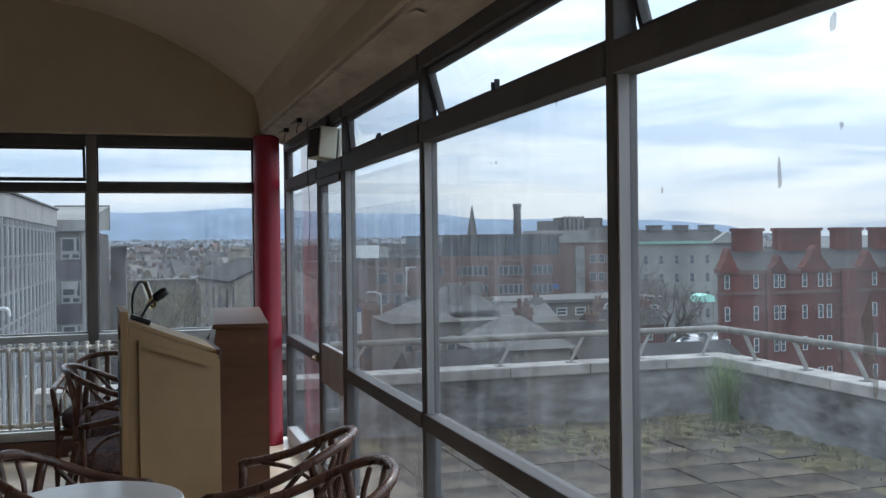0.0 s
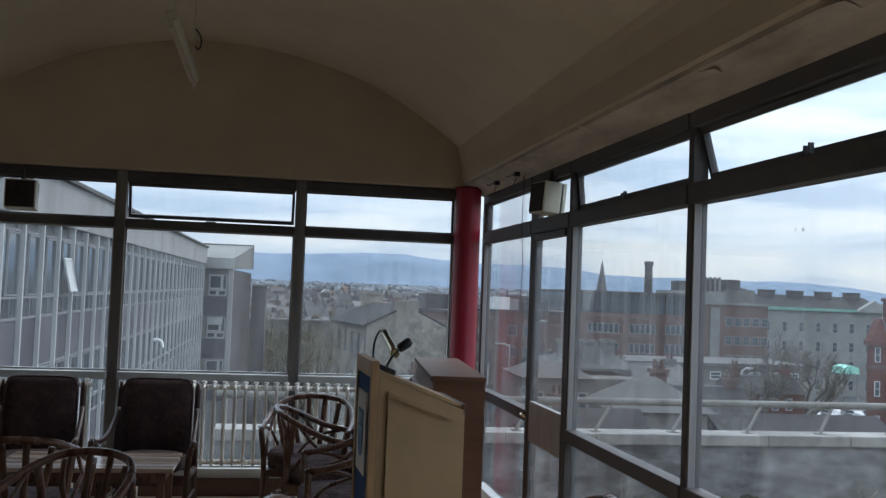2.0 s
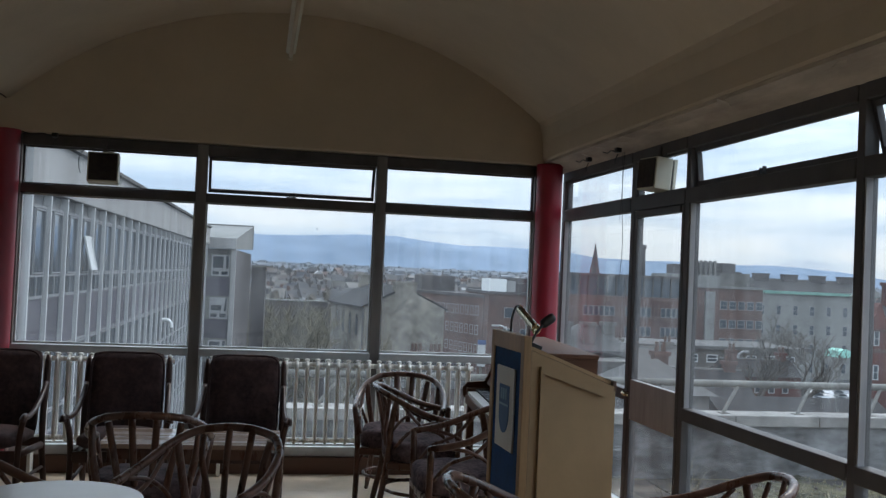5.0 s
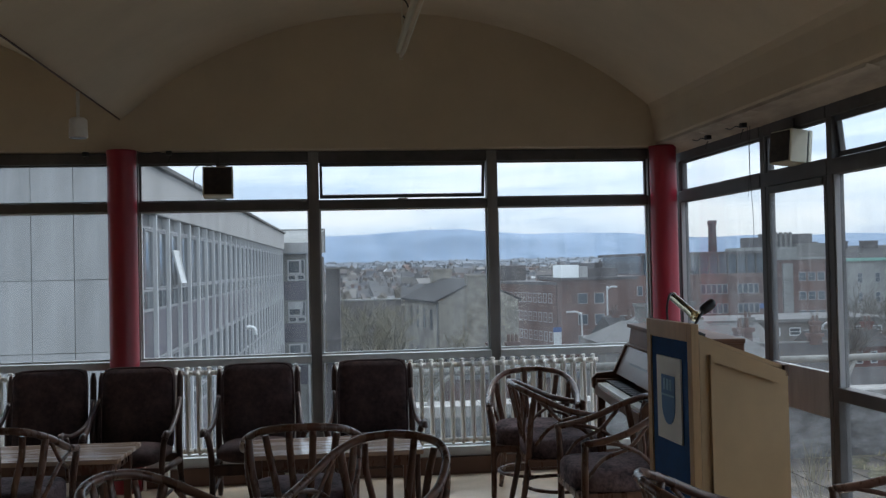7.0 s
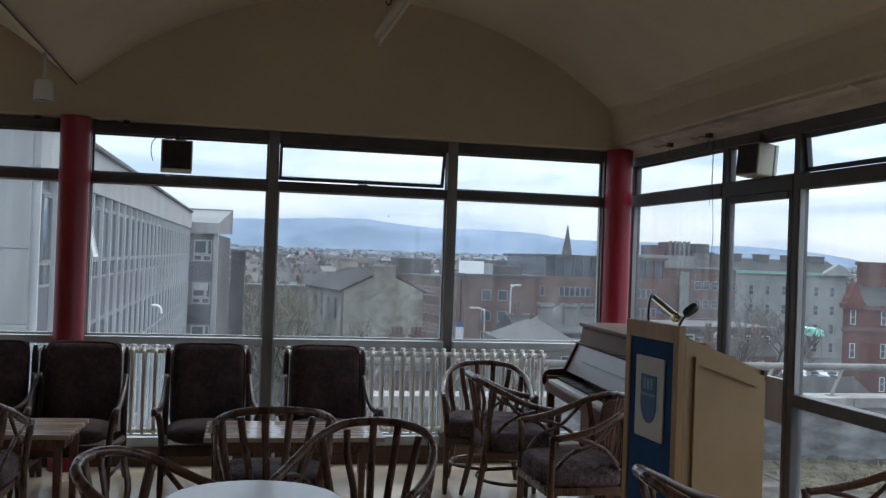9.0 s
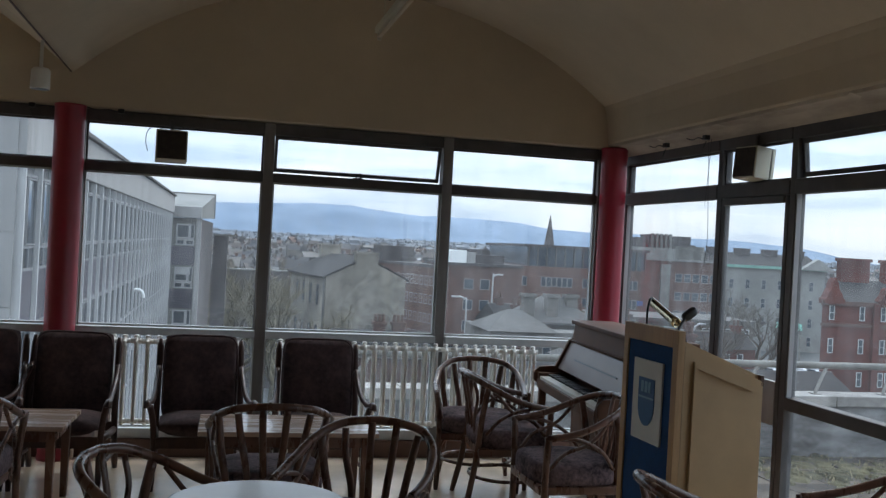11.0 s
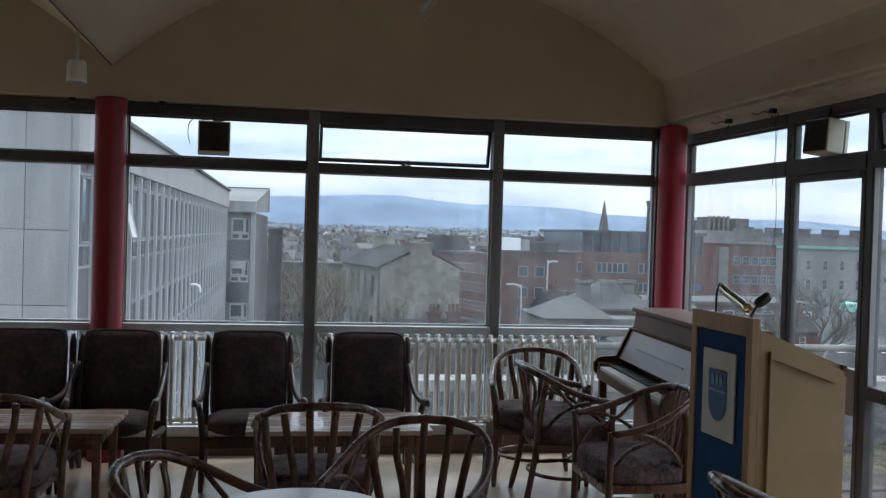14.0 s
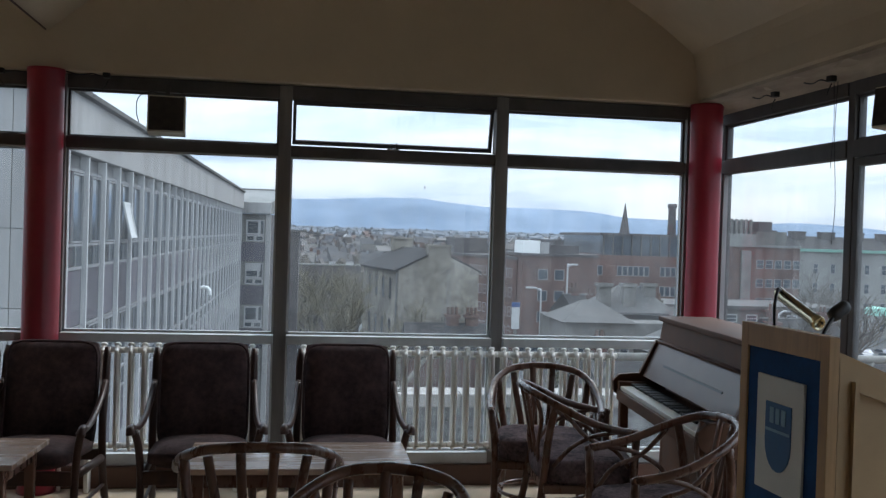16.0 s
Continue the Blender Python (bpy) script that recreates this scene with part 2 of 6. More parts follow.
def part(name, bm, mat, parent=None, label="", soft=False):
    me = bpy.data.meshes.new(name)
    bm.normal_update()
    bm.to_mesh(me)
    bm.free()
    me.materials.append(mat)
    if soft:
        for p in me.polygons:
            p.use_smooth = True
    ob = new(name, me)
    if parent is not None:
        ob.parent = parent
    if label:
        tagged(ob, label)
    return ob


def thing(name, at, label, category, group="", kind="", turn=0.0):
    ob = new(name)
    ob.matrix_basis = pose(*at, 0, 0, turn)
    ob.empty_display_size = 0.1
    return tagged(ob, label, category, group, kind)


def boxes(name, spans, mat, parent, label="", bevel=0.0):
    bm = bmesh.new()
    for s in spans:
        box(bm, *s, bevel=bevel)
    return part(name, bm, mat, parent, label)


# ---- the room: floor, walls, vaulted ceiling, columns ----
XL, YB = -8.6, -11.0                     # room's left end, rear wall
SIDE = Matrix.Translation((0.188, 0, 0))   # line of the terrace glazing
SPRING, RISE, HALF = 2.62, 0.78, 1.985   # vault

bm = bmesh.new()
prism(bm, [(XL - 0.3, YB - 0.3), (0.24, YB - 0.3), (0.24, 0.10), (XL - 0.3, 0.10)], "z", -0.3, 0.0)
tagged(part("floor", bm, FLOORM), "beige sheet vinyl floor with a dull shine", "floor", kind="structure")

# plain walls that close the room
bm = bmesh.new()
box(bm, XL - 0.3, XL, YB, 0.1, 0.002, 3.6)
tagged(part("wall_west", bm, WALLP), "plain cream painted end wall", "wall", kind="structure")
bm = bmesh.new()
box(bm, XL - 0.3, 1.2, YB - 0.3, YB, 0.002, 3.6)
tagged(part("wall_south", bm, WALLP), "plain cream painted rear wall", "wall", kind="structure")
bm = bmesh.new()
box(bm, 0.13, 0.30, YB, -9.03, 0.002, 2.50)
tagged(part("wall_east", bm, WALLP), "plain cream wall beside the terrace glazing", "wall", kind="structure")


def arc(x0, x1, n=28):
    """The vault's underside from one springing to the next."""
    c, h = (x0 + x1) / 2, (x1 - x0) / 2
    r = (h * h + RISE * RISE) / (2 * RISE)
    return [(c - h + 2 * h * i / n, SPRING + RISE - r + math.sqrt(r * r - (h - 2 * h * i / n) ** 2)) for i in range(n + 1)]


VAULTS = [(-11.90, -7.93), (-7.93, -3.96), (-3.96, 0.02)]
bm = bmesh.new()
line = []
for a, b in VAULTS:
    line += arc(a, b)[(1 if line else 0):]
line = [p for p in line if p[0] > XL - 0.3]
outline = line + [(0.02, 3.75), (XL - 0.3, 3.75)]
lo = [bm.verts.new((x, -0.10, z)) for x, z in outline]
hi = [bm.verts.new((x, YB, z)) for x, z in outline]
n = len(outline)
for i in range(n):
    bm.faces.new((lo[i], hi[i], hi[(i + 1) % n], lo[(i + 1) % n]))
bmesh.ops.recalc_face_normals(bm, faces=bm.faces[:])
ceiling = part("ceiling", bm, CEIL, soft=True)
for p in ceiling.data.polygons:
    p.use_smooth = abs(p.normal.z) > 0.3 and p.center.z < 3.6
tagged(ceiling, "cream plastered barrel-vaulted ceiling with shallow bays", "ceiling", kind="structure")

# end walls of the vaults above the window head, and edge beam along the terrace side
bm = bmesh.new()
box(bm, XL - 0.3, 0.02, -0.10, 0.14, 2.40, 3.75, bevel=0.012)
tagged(part("wall_north", bm, CEIL), "cream plaster end wall of the vault above the windows", "wall", kind="structure")
bm = bmesh.new()
prism(bm, [(0.022, 0.14), (0.20, 0.14), (0.20, YB), (0.022, YB)], "z", 2.52, 3.75)
tagged(part("edge_beam", bm, CEIL), "cream plastered edge beam above the terrace windows", "beam", kind="structure")
bm = bmesh.new()
prism(bm, [(-0.36, 2.86), (-0.305, 2.775), (-0.268, 2.68), (-0.246, 2.57), (-0.24, 2.445), (-0.232, 2.431), (0.04, 2.431), (0.04, 2.519), (-0.11, 2.519), (-0.125, 2.66)], "y", -9.02, -0.098)
bmesh.ops.transform(bm, matrix=SIDE, verts=bm.verts[:])
tagged(part("beam_casing", bm, CEIL, soft=False), "cream plaster casing curving down from the vault", "beam", kind="structure")
bm = bmesh.new()
prism(bm, [(-0.228, 2.43), (-0.226, 2.412), (-0.14, 2.400), (-0.075, 2.372), (-0.043, 2.352), (0.06, 2.350), (0.06, 2.43)], "y", -9.02, 0.02)
bmesh.ops.transform(bm, matrix=SIDE, verts=bm.verts[:])
tagged(part("trim", bm, SOFFIT), "flaking grey plaster soffit over the terrace windows", "soffit", kind="structure")
# loose flakes of paint hanging from the soffit
q = random.Random(17)
for k in range(9):
    bm = bmesh.new()
    w, l = q.uniform(0.02, 0.05), q.uniform(0.05, 0.12)
    prism(bm, [(-w, -l), (w * 0.6, -l * 0.7), (w, l * 0.5), (0.1 * w, l), (-w * 0.8, l * 0.3)], "z", -0.0015, 0.0)
    o = part("paint_flake", bm, SOFFIT)
    o.matrix_basis = SIDE @ pose(q.uniform(-0.20, -0.16), -0.7 - 0.62 * k + q.uniform(-0.2, 0.2), 2.407, q.uniform(-10, 10), q.uniform(3, 14), q.uniform(-30, 30))
    tagged(o, "curling flake of old paint on the soffit", "paint flake", "paint flakes")
bm = bmesh.new()
prism(bm, [(XL - 0.4, 0.25), (0.30, 0.25), (0.30, YB - 0.3), (XL - 0.4, YB - 0.3)], "z", 3.76, 3.95)
tagged(part("roof_slab", bm, SOFFIT), "concrete roof slab over the room", "roof", kind="structure")

# red round columns
for cx in (-7.93, -3.955, 0.0):
    bm = bmesh.new()
    lathe(bm, [(0.104, 0.0), (0.104, 0.02), (0.1, 0.03), (0.1, 2.37), (0.104, 2.385), (0.104, 2.40)], 32)
    col = part("column", bm, REDC, soft=True)
    col.matrix_basis = pose(cx, -0.13, 0.0)
    tagged(col, "round steel column painted glossy dark red", "column", "red columns", "structure")

# ---- glazing towards the street ----
ZB0, ZS0, ZS1, ZT0, ZT1, ZH = 0.13, 0.855, 0.905, 1.972, 2.038, 2.315
win = tagged(new("window_1"), "long aluminium window wall with small top lights", "window", kind="structure")
FACE, REAR = -0.045, 0.06


def bay_edges():
    out = []
    for off in (0.0, -3.965):
        out += [(-3.86 + off, -2.652 + off, "fixed"), (-2.577 + off, -1.33 + off, "open"), (-1.255 + off, -0.09 + off, "fixed")]
    return out


for x0, x1 in ((-2.652, -2.577), (-1.33, -1.255), (-6.617, -6.542), (-5.295, -5.22), (-4.055, -3.86), (-0.09, 0.075), (-8.02, -7.825)):
    boxes("mullion", [(x0, x1, FACE, REAR, ZB0, ZH + 0.08)], MULL, win, bevel=0.004)
for x0, x1, kind_ in bay_edges():
    boxes("transom", [(x0, x1, FACE + 0.008, REAR, ZT0, ZT1)], ALUD, win, bevel=0.004)
    boxes("sill", [(x0, x1, FACE - 0.05, REAR, ZS0, ZS1)], SILLM, win, bevel=0.004)
    boxes("bottom_rail", [(x0, x1, FACE - 0.02, REAR, ZB0, 0.20)], SILLM, win, bevel=0.004)
    boxes("head", [(x0, x1, FACE + 0.006, REAR, ZH, ZH + 0.08)], ALUD, win, bevel=0.004)
    for z0, z1 in ((0.20, ZS0), (ZS1, ZT0)):
        pane = boxes("pane", [(x0, x1, 0.02, 0.026, z0, z1)], GLASS, win)
        pane.visible_shadow = False
        boxes("glazing_bead", [(x0, x0 + 0.012, -0.012, 0.018, z0, z1), (x1 - 0.012, x1, -0.012, 0.018, z0, z1), (x0, x1, -0.012, 0.018, z0, z0 + 0.014), (x0, x1, -0.012, 0.018, z1 - 0.012, z1)], SILLM, win)


def top_light(parent, w, h, tilt, m, glass):
    """A top light's sash, hung from its top edge and pushed outward by tilt degrees."""
    sash = new("sash")
    sash.parent = parent
    sash.matrix_basis = m @ pose(0, 0, h, tilt, 0, 0) @ pose(0, 0, -h)
    f, gap = (0.026, 0.012) if tilt else (0.012, 0.0)
    boxes("frame", [(gap / 2, f, -0.018, 0.012, gap, h), (w - f, w - gap / 2, -0.018, 0.012, gap, h), (f, w - f, -0.018, 0.012, gap, gap + f), (f, w - f, -0.018, 0.012, h - f, h)], ALUD, sash)
    g = boxes("pane", [(f, w - f, -0.003, 0.003, gap + f, h - f)], glass, sash)
    g.visible_shadow = False
    if tilt:
        st = boxes("stay", [(w / 2 - 0.045, w / 2 + 0.03, -0.03, -0.012, 0.001, 0.008), (w / 2 - 0.022, w / 2 - 0.015, -0.03, -0.012, 0.008, 0.038), (w / 2 + 0.008, w / 2 + 0.015, -0.03, -0.012, 0.008, 0.044)], BLACKP, parent)
        st.matrix_basis = m


for x0, x1, kind_ in bay_edges():
    top_light(win, x1 - x0, ZH - ZT1, 14.0 if kind_ == "open" else 0.0, pose(x0, 0.02, ZT1), GLASS)

bm = bmesh.new()
box(bm, XL, -0.10, -0.09, 0.055, 0.002, ZB0 - 0.002, bevel=0.006)
tagged(part("baseboard", bm, PLINTH), "dark brown timber plinth under the window wall", "plinth", kind="structure")

# ---- glazing towards the terrace, with a door ----
win2 = tagged(new("window_2"), "tall aluminium terrace glazing with top lights", "window", kind="structure")
win2.matrix_basis = SIDE
RX0, RX1 = -0.055, 0.03
RZ0, RZ1, RT0, RT1, RH = 0.775, 0.845, 1.976, 2.06, 2.285
BAYS = [(-1.455, -0.06, "fixed"), (-2.265, -1.515, "door"), (-3.85, -2.32, "ajar"), (-5.548, -3.90, "open"), (-7.23, -5.595, "open"), (-8.945, -7.28, "fixed")]
for y0, y1 in ((-0.06, 0.0), (-1.515, -1.455), (-2.32, -2.265), (-3.90, -3.85), (-5.595, -5.548), (-7.28, -7.23), (-9.02, -8.945)):
    boxes("mullion", [(RX0 + 0.018, RX1, y0, y1, 0.0, 2.36)], ALUD, win2, bevel=0.006)
    boxes("cover_strip", [(RX1 - 0.06, RX1 - 0.03, y0 - 0.010, y0 - 0.001, RZ1, RT0)], ALU, win2)
    boxes("cover_strip", [(RX1 - 0.06, RX1 - 0.03, y1 + 0.001, y1 + 0.008, RZ1, RT0)], ALUD, win2)
for y0, y1, kind_ in BAYS:
    boxes("transom", [(RX0 + 0.012, RX1, y0, y1, RT0, RT1)], ALUD, win2, bevel=0.005)
    boxes("head", [(RX0 + 0.012, RX1, y0, y1, RH, 2.36)], ALUD, win2, bevel=0.005)
    boxes("bottom_rail", [(RX0 + 0.012, RX1, y0, y1, 0.0, 0.11)], SILLM, win2, bevel=0.005)
    if kind_ != "door":
        boxes("middle_rail", [(RX0 + 0.012, RX1, y0, y1, RZ0, RZ1)], ALUD, win2, bevel=0.005)
        for z0, z1 in ((0.11, RZ0), (RZ1, RT0)):
            g = boxes("pane", [(0.0, 0.006, y0, y1, z0, z1)], GLASSD, win2)
            g.visible_shadow = False
    m = Matrix.Translation((0.0, y1, RT1)) @ pose(0, 0, 0, 0, 0, -90)
    top_light(win2, y1 - y0, RH - RT1, {"open": 15.0, "ajar": 6.0}.get(kind_, 0.0), m, GLASSD)

door = tagged(new("door_1"), "narrow glazed aluminium terrace door with a grey lock panel", "door", kind="structure")
door.matrix_basis = SIDE
d0, d1 = -2.257, -1.523
boxes("stile", [(-0.036, 0.0, d0, d0 + 0.035, 0.03, RT0 - 0.005)], ALUD, door, bevel=0.004)
boxes("stile", [(-0.036, 0.0, d1 - 0.04, d1, 0.03, RT0 - 0.005)], ALUD, door, bevel=0.004)
boxes("top_rail", [(-0.048, -0.002, d0 + 0.035, d1 - 0.04, RT0 - 0.045, RT0 - 0.005)], ALUD, door, bevel=0.004)
boxes("lock_panel", [(-0.04, -0.01, d0 + 0.035, d1 - 0.04, 0.665, 0.915)], ALU, door, "dull grey metal lock panel", bevel=0.004)
boxes("foot_rail", [(-0.048, -0.002, d0 + 0.035, d1 - 0.04, 0.03, 0.13)], ALUD, door, bevel=0.004)
for z0, z1 in ((0.13, 0.665), (0.915, RT0 - 0.045)):
    g = boxes("pane", [(-0.027, -0.021, d0 + 0.035, d1 - 0.04, z0, z1)], GLASSD, door)
    g.visible_shadow = False
bm = bmesh.new()
tube(bm, [(-0.05, d1 - 0.035, 0.83), (-0.095, d1 - 0.035, 0.83), (-0.095, d1 - 0.05, 0.828), (-0.095, d1 - 0.14, 0.825)], 0.009)
part("door_handle", bm, BRASS, door, "small brass lever handle", soft=True)



def dirt_mark(parent, m, w, h, seed):
    """A ragged smear of dirt stuck to a pane."""
    q = random.Random(seed)
    ring = [(w * q.uniform(0.4, 1.0) * math.cos(6.283 * k / 11), h * q.uniform(0.4, 1.0) * math.sin(6.283 * k / 11)) for k in range(11)]
    bm = bmesh.new()
    prism(bm, ring, "y", -0.0006, 0.0)
    part("dirt_mark", bm, DIRTM, parent).matrix_basis = m


DIRTM = material("grey dirt on glass", (0.5, 0.5, 0.5), 0.9, dark=(0.25, 0.25, 0.25), vary=0.2, scale=60)
dt = DIRTM.node_tree
dt.nodes["Principled BSDF"].inputs["Alpha"].default_value = 0.3
for k, (y, z, w, h) in enumerate(((-6.351, 1.942, 0.016, 0.022), (-6.197, 1.683, 0.008, 0.05), (-4.665, 1.83, 0.010, 0.008), (-4.62, 1.834, 0.006, 0.006), (-5.168, 1.966, 0.008, 0.012), (-6.37, 1.758, 0.007, 0.009), (-5.76, 1.676, 0.006, 0.012), (-6.434, 1.388, 0.026, 0.085), (-6.446, 1.31, 0.008, 0.05), (-3.1, 1.50, 0.006, 0.010), (-2.7, 1.22, 0.005, 0.012))):
    dirt_mark(win2, Matrix.Translation((-0.001, y, z)) @ pose(0, 0, 0, 0, 0, 90), w, h, 60 + k)
dirt_mark(win, Matrix.Translation((-1.757, 0.0195, 1.82)), 0.008, 0.013, 81)
dirt_mark(win, Matrix.Translation((-0.72, 0.0195, 1.35)), 0.006, 0.009, 82)
dirt_mark(win, Matrix.Translation((-2.05, 0.0195, 1.25)), 0.005, 0.008, 83)
# ---- outdoor materials ----
SLAB = material("weathered concrete paving", (0.078, 0.063, 0.048), 0.92, dark=(0.015, 0.013, 0.011), vary=0.2, scale=2.6, bump=0.4, bump_scale=40, per_object=0.28, spec=0.12, sharp=0.22)
MOSS = material("mossy joints and dirt", (0.095, 0.082, 0.042), 0.95, dark=(0.018, 0.017, 0.010), vary=0.3, scale=5, bump=0.8, bump_scale=50, spec=0.1, sharp=0.25)
MOSSC = material("olive moss cushions", (0.084, 0.073, 0.040), 0.95, dark=(0.022, 0.022, 0.012), vary=0.3, scale=7, bump=0.9, bump_scale=60, spec=0.1, sharp=0.25)
PARAP = material("stained render", (0.215, 0.212, 0.210), 0.92, dark=(0.048, 0.046, 0.044), vary=0.25, scale=3.4, bump=0.5, bump_scale=26, stretch=(0.7, 0.7, 1.6), spec=0.12, sharp=0.2)
COPING = material("pale concrete coping", (0.33, 0.31, 0.285), 0.92, dark=(0.17, 0.158, 0.145), vary=0.10, scale=5, bump=0.3, spec=0.15, sharp=0.25)
RAILM = material("weathered grey rail", (0.20, 0.19, 0.17), 0.8, vary=0.25, scale=12, spec=0.2)
GRASS = material("green grass blades", (0.13, 0.20, 0.05), 0.6, vary=0.3, scale=8)
TWIG = material("pale brown winter twigs", (0.135, 0.115, 0.072), 0.9, vary=0.3, scale=3)
STRAW = material("dry weeds", (0.22, 0.185, 0.10), 0.8, vary=0.3, scale=8)
CLAD = material("pale grey cladding", (0.345, 0.335, 0.325), 0.92, dark=(0.20, 0.192, 0.185), vary=0.08, scale=2.2, stretch=(1.6, 1.6, 0.14), per_object=0.06, spec=0.15)
CLADJ = material("dark cladding joint", (0.12, 0.12, 0.12), 0.8, vary=0.15, scale=4)
FIN = material("grey aluminium fins", (0.47, 0.465, 0.46), 0.6, vary=0.15, scale=3, stretch=(1, 1, 0.2), spec=0.2)
SPAND = material("lilac grey spandrel panel", (0.088, 0.082, 0.096), 0.7, vary=0.15, scale=1.5, per_object=0.22, spec=0.2)
WGLASS = material("dark reflecting window glass", (0.05, 0.065, 0.08), 0.08, vary=0.25, scale=0.6, spec=0.9)
BAYF = material("dull grey bay frame", (0.19, 0.19, 0.195), 0.6, vary=0.15, scale=4)
WINGF = material("grey white aluminium window frame", (0.36, 0.355, 0.35), 0.5, vary=0.1, scale=4)
OFRAME = material("weathered office window frame", (0.23, 0.222, 0.215), 0.6, vary=0.15, scale=3)
WFRAME = material("white window frame paint", (0.50, 0.50, 0.49), 0.5, vary=0.12, scale=4)
REDB = material("red brickwork", (0.112, 0.037, 0.029), 0.92, dark=(0.050, 0.023, 0.021), vary=0.2, scale=1.6, bump=0.2, bump_scale=8, spec=0.15)
BRNB = material("brown brickwork", (0.120, 0.072, 0.060), 0.92, dark=(0.064, 0.043, 0.039), vary=0.2, scale=0.8, bump=0.2, bump_scale=8, spec=0.15)
DARKB = material("dark grey brick", (0.085, 0.076, 0.076), 0.92, vary=0.25, scale=0.7, spec=0.15)
STONE = material("grey roughcast wall", (0.205, 0.185, 0.155), 0.92, dark=(0.085, 0.078, 0.068), vary=0.25, scale=1.3, bump=0.3, bump_scale=12, spec=0.15, sharp=0.24)
GREYS = material("grey limestone", (0.20, 0.197, 0.185), 0.92, dark=(0.11, 0.108, 0.10), vary=0.2, scale=0.6, spec=0.15)
SLATE = material("blue-grey slate", (0.036, 0.034, 0.034), 0.95, vary=0.25, scale=1.6, stretch=(1, 1, 4), bump=0.3, bump_scale=6, spec=0.15)
COPPER = material("green copper roof", (0.17, 0.33, 0.27), 0.92, vary=0.2, scale=0.8, spec=0.15)
METALR = material("pale sheet metal roof", (0.105, 0.10, 0.095), 0.92, vary=0.18, scale=0.8, spec=0.15)
PALES = material("pale cut stone", (0.17, 0.16, 0.148), 0.92, dark=(0.08, 0.076, 0.07), vary=0.15, scale=1.0, spec=0.15)
GROUNDM = material("distant ground", (0.075, 0.08, 0.08), 0.95, vary=0.35, scale=0.02)
# no air between: the haze of distance is put into the hills' blue
HILLM = material("distant hills with painted haze", (0.195, 0.240, 0.300), 1.0, dark=(0.115, 0.152, 0.200), vary=0.10, scale=0.009, spec=0.0, stretch=(1, 0.6, 3))
BARK = material("bare grey twigs", (0.075, 0.062, 0.048), 0.9, vary=0.3, scale=3)
POTR = material("terracotta chimney pots", (0.10, 0.058, 0.044), 0.9, vary=0.2, scale=3)
BLUEP = material("blue sign paint", (0.035, 0.075, 0.19), 0.6, vary=0.08, scale=2)
TEAL = material("pale green awning", (0.28, 0.62, 0.50), 0.6, vary=0.08, scale=2)
WHITER = material("white plastic duct", (0.70, 0.70, 0.68), 0.5, vary=0.06, scale=3)
CARP = material("car paint", (0.32, 0.33, 0.35), 0.25, vary=0.05, scale=3, per_object=0.6, coat=0.6)

GZ = -13.0      # street level below the room


def lift(y):
    """The land falls away from the house, then rises a little towards the hills."""
    return 0.031 * max(0.0, y - 160) - 0.0241 * max(0.0, y)


bm = bmesh.new()
n = 28
ringv = []
for k, r in enumerate((0.0, 60, 140, 300, 700, 1600, 3500, 4800)):
    ringv.append([bm.verts.new((r * math.cos(2 * math.pi * i / n), r * math.sin(2 * math.pi * i / n), GZ + lift(r * math.sin(2 * math.pi * i / n)))) for i in range(n)] if r else [bm.verts.new((0, 0, GZ))] * n)
for a, b in zip(ringv, ringv[1:]):
    for i in range(n):
        q = [a[i], b[i], b[(i + 1) % n], a[(i + 1) % n]]
        bm.faces.new(list(dict.fromkeys(q)))
tagged(part("ground", bm, GROUNDM), "grey city ground reaching to the horizon", "ground", kind="structure")

# far hills, a long low range with a soft ridge; their blue is painted haze
bm = bmesh.new()
NX, NY = 150, 10
grid = []
for j in range(NY + 1):
    row = []
    for i in range(NX + 1):
        x = -5200 + 10400 * i / NX
        w = j / NY
        h = 225 + 55 * math.exp(-((x - 480) / 420) ** 2) + 35 * math.exp(-((x - 1150) / 260) ** 2) + 12 * math.exp(-((x - 2450) / 420) ** 2) + 60 * math.exp(-((x + 700) / 900) ** 2)
        h *= 0.68 + 0.32 / (1 + math.exp((x - 2980) / 150))
        h += 14 * noise.noise((x / 420, 3.1, 0)) + 5 * noise.noise((x / 110, 7.7, 0))
        z = GZ - 20 + (h + 20) * (math.sin(w * math.pi / 2) ** 0.8)
        row.append(bm.verts.new((x, 4000 + 700 * w + 60 * noise.noise((x / 300, w * 4, 1)), z)))
    grid.append(row)
for j in range(NY):
    for i in range(NX):
        bm.faces.new((grid[j][i], grid[j][i + 1], grid[j + 1][i + 1], grid[j + 1][i]))
hills = tagged(part("backdrop", bm, HILLM, soft=True), "long range of distant hills, coloured blue for haze", "hills", kind="structure")
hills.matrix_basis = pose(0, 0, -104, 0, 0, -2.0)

# ---- terrace ----
TZ = -0.65
TX, TY = 6.05, 2.95
bm = bmesh.new()
box(bm, 0.05, TX + 0.35, -12.0, TY + 0.35, TZ - 0.4, TZ - 0.012)
tagged(part("terrace_bed", bm, MOSS), "mossy terrace bed between paving slabs", "terrace", kind="structure")
bm = bmesh.new()
box(bm, 0.0, 0.30, -12.0, 0.4, TZ - 2, -0.31)
tagged(part("terrace_upstand", bm, PARAP), "rendered upstand below the terrace glazing", "wall", kind="structure")


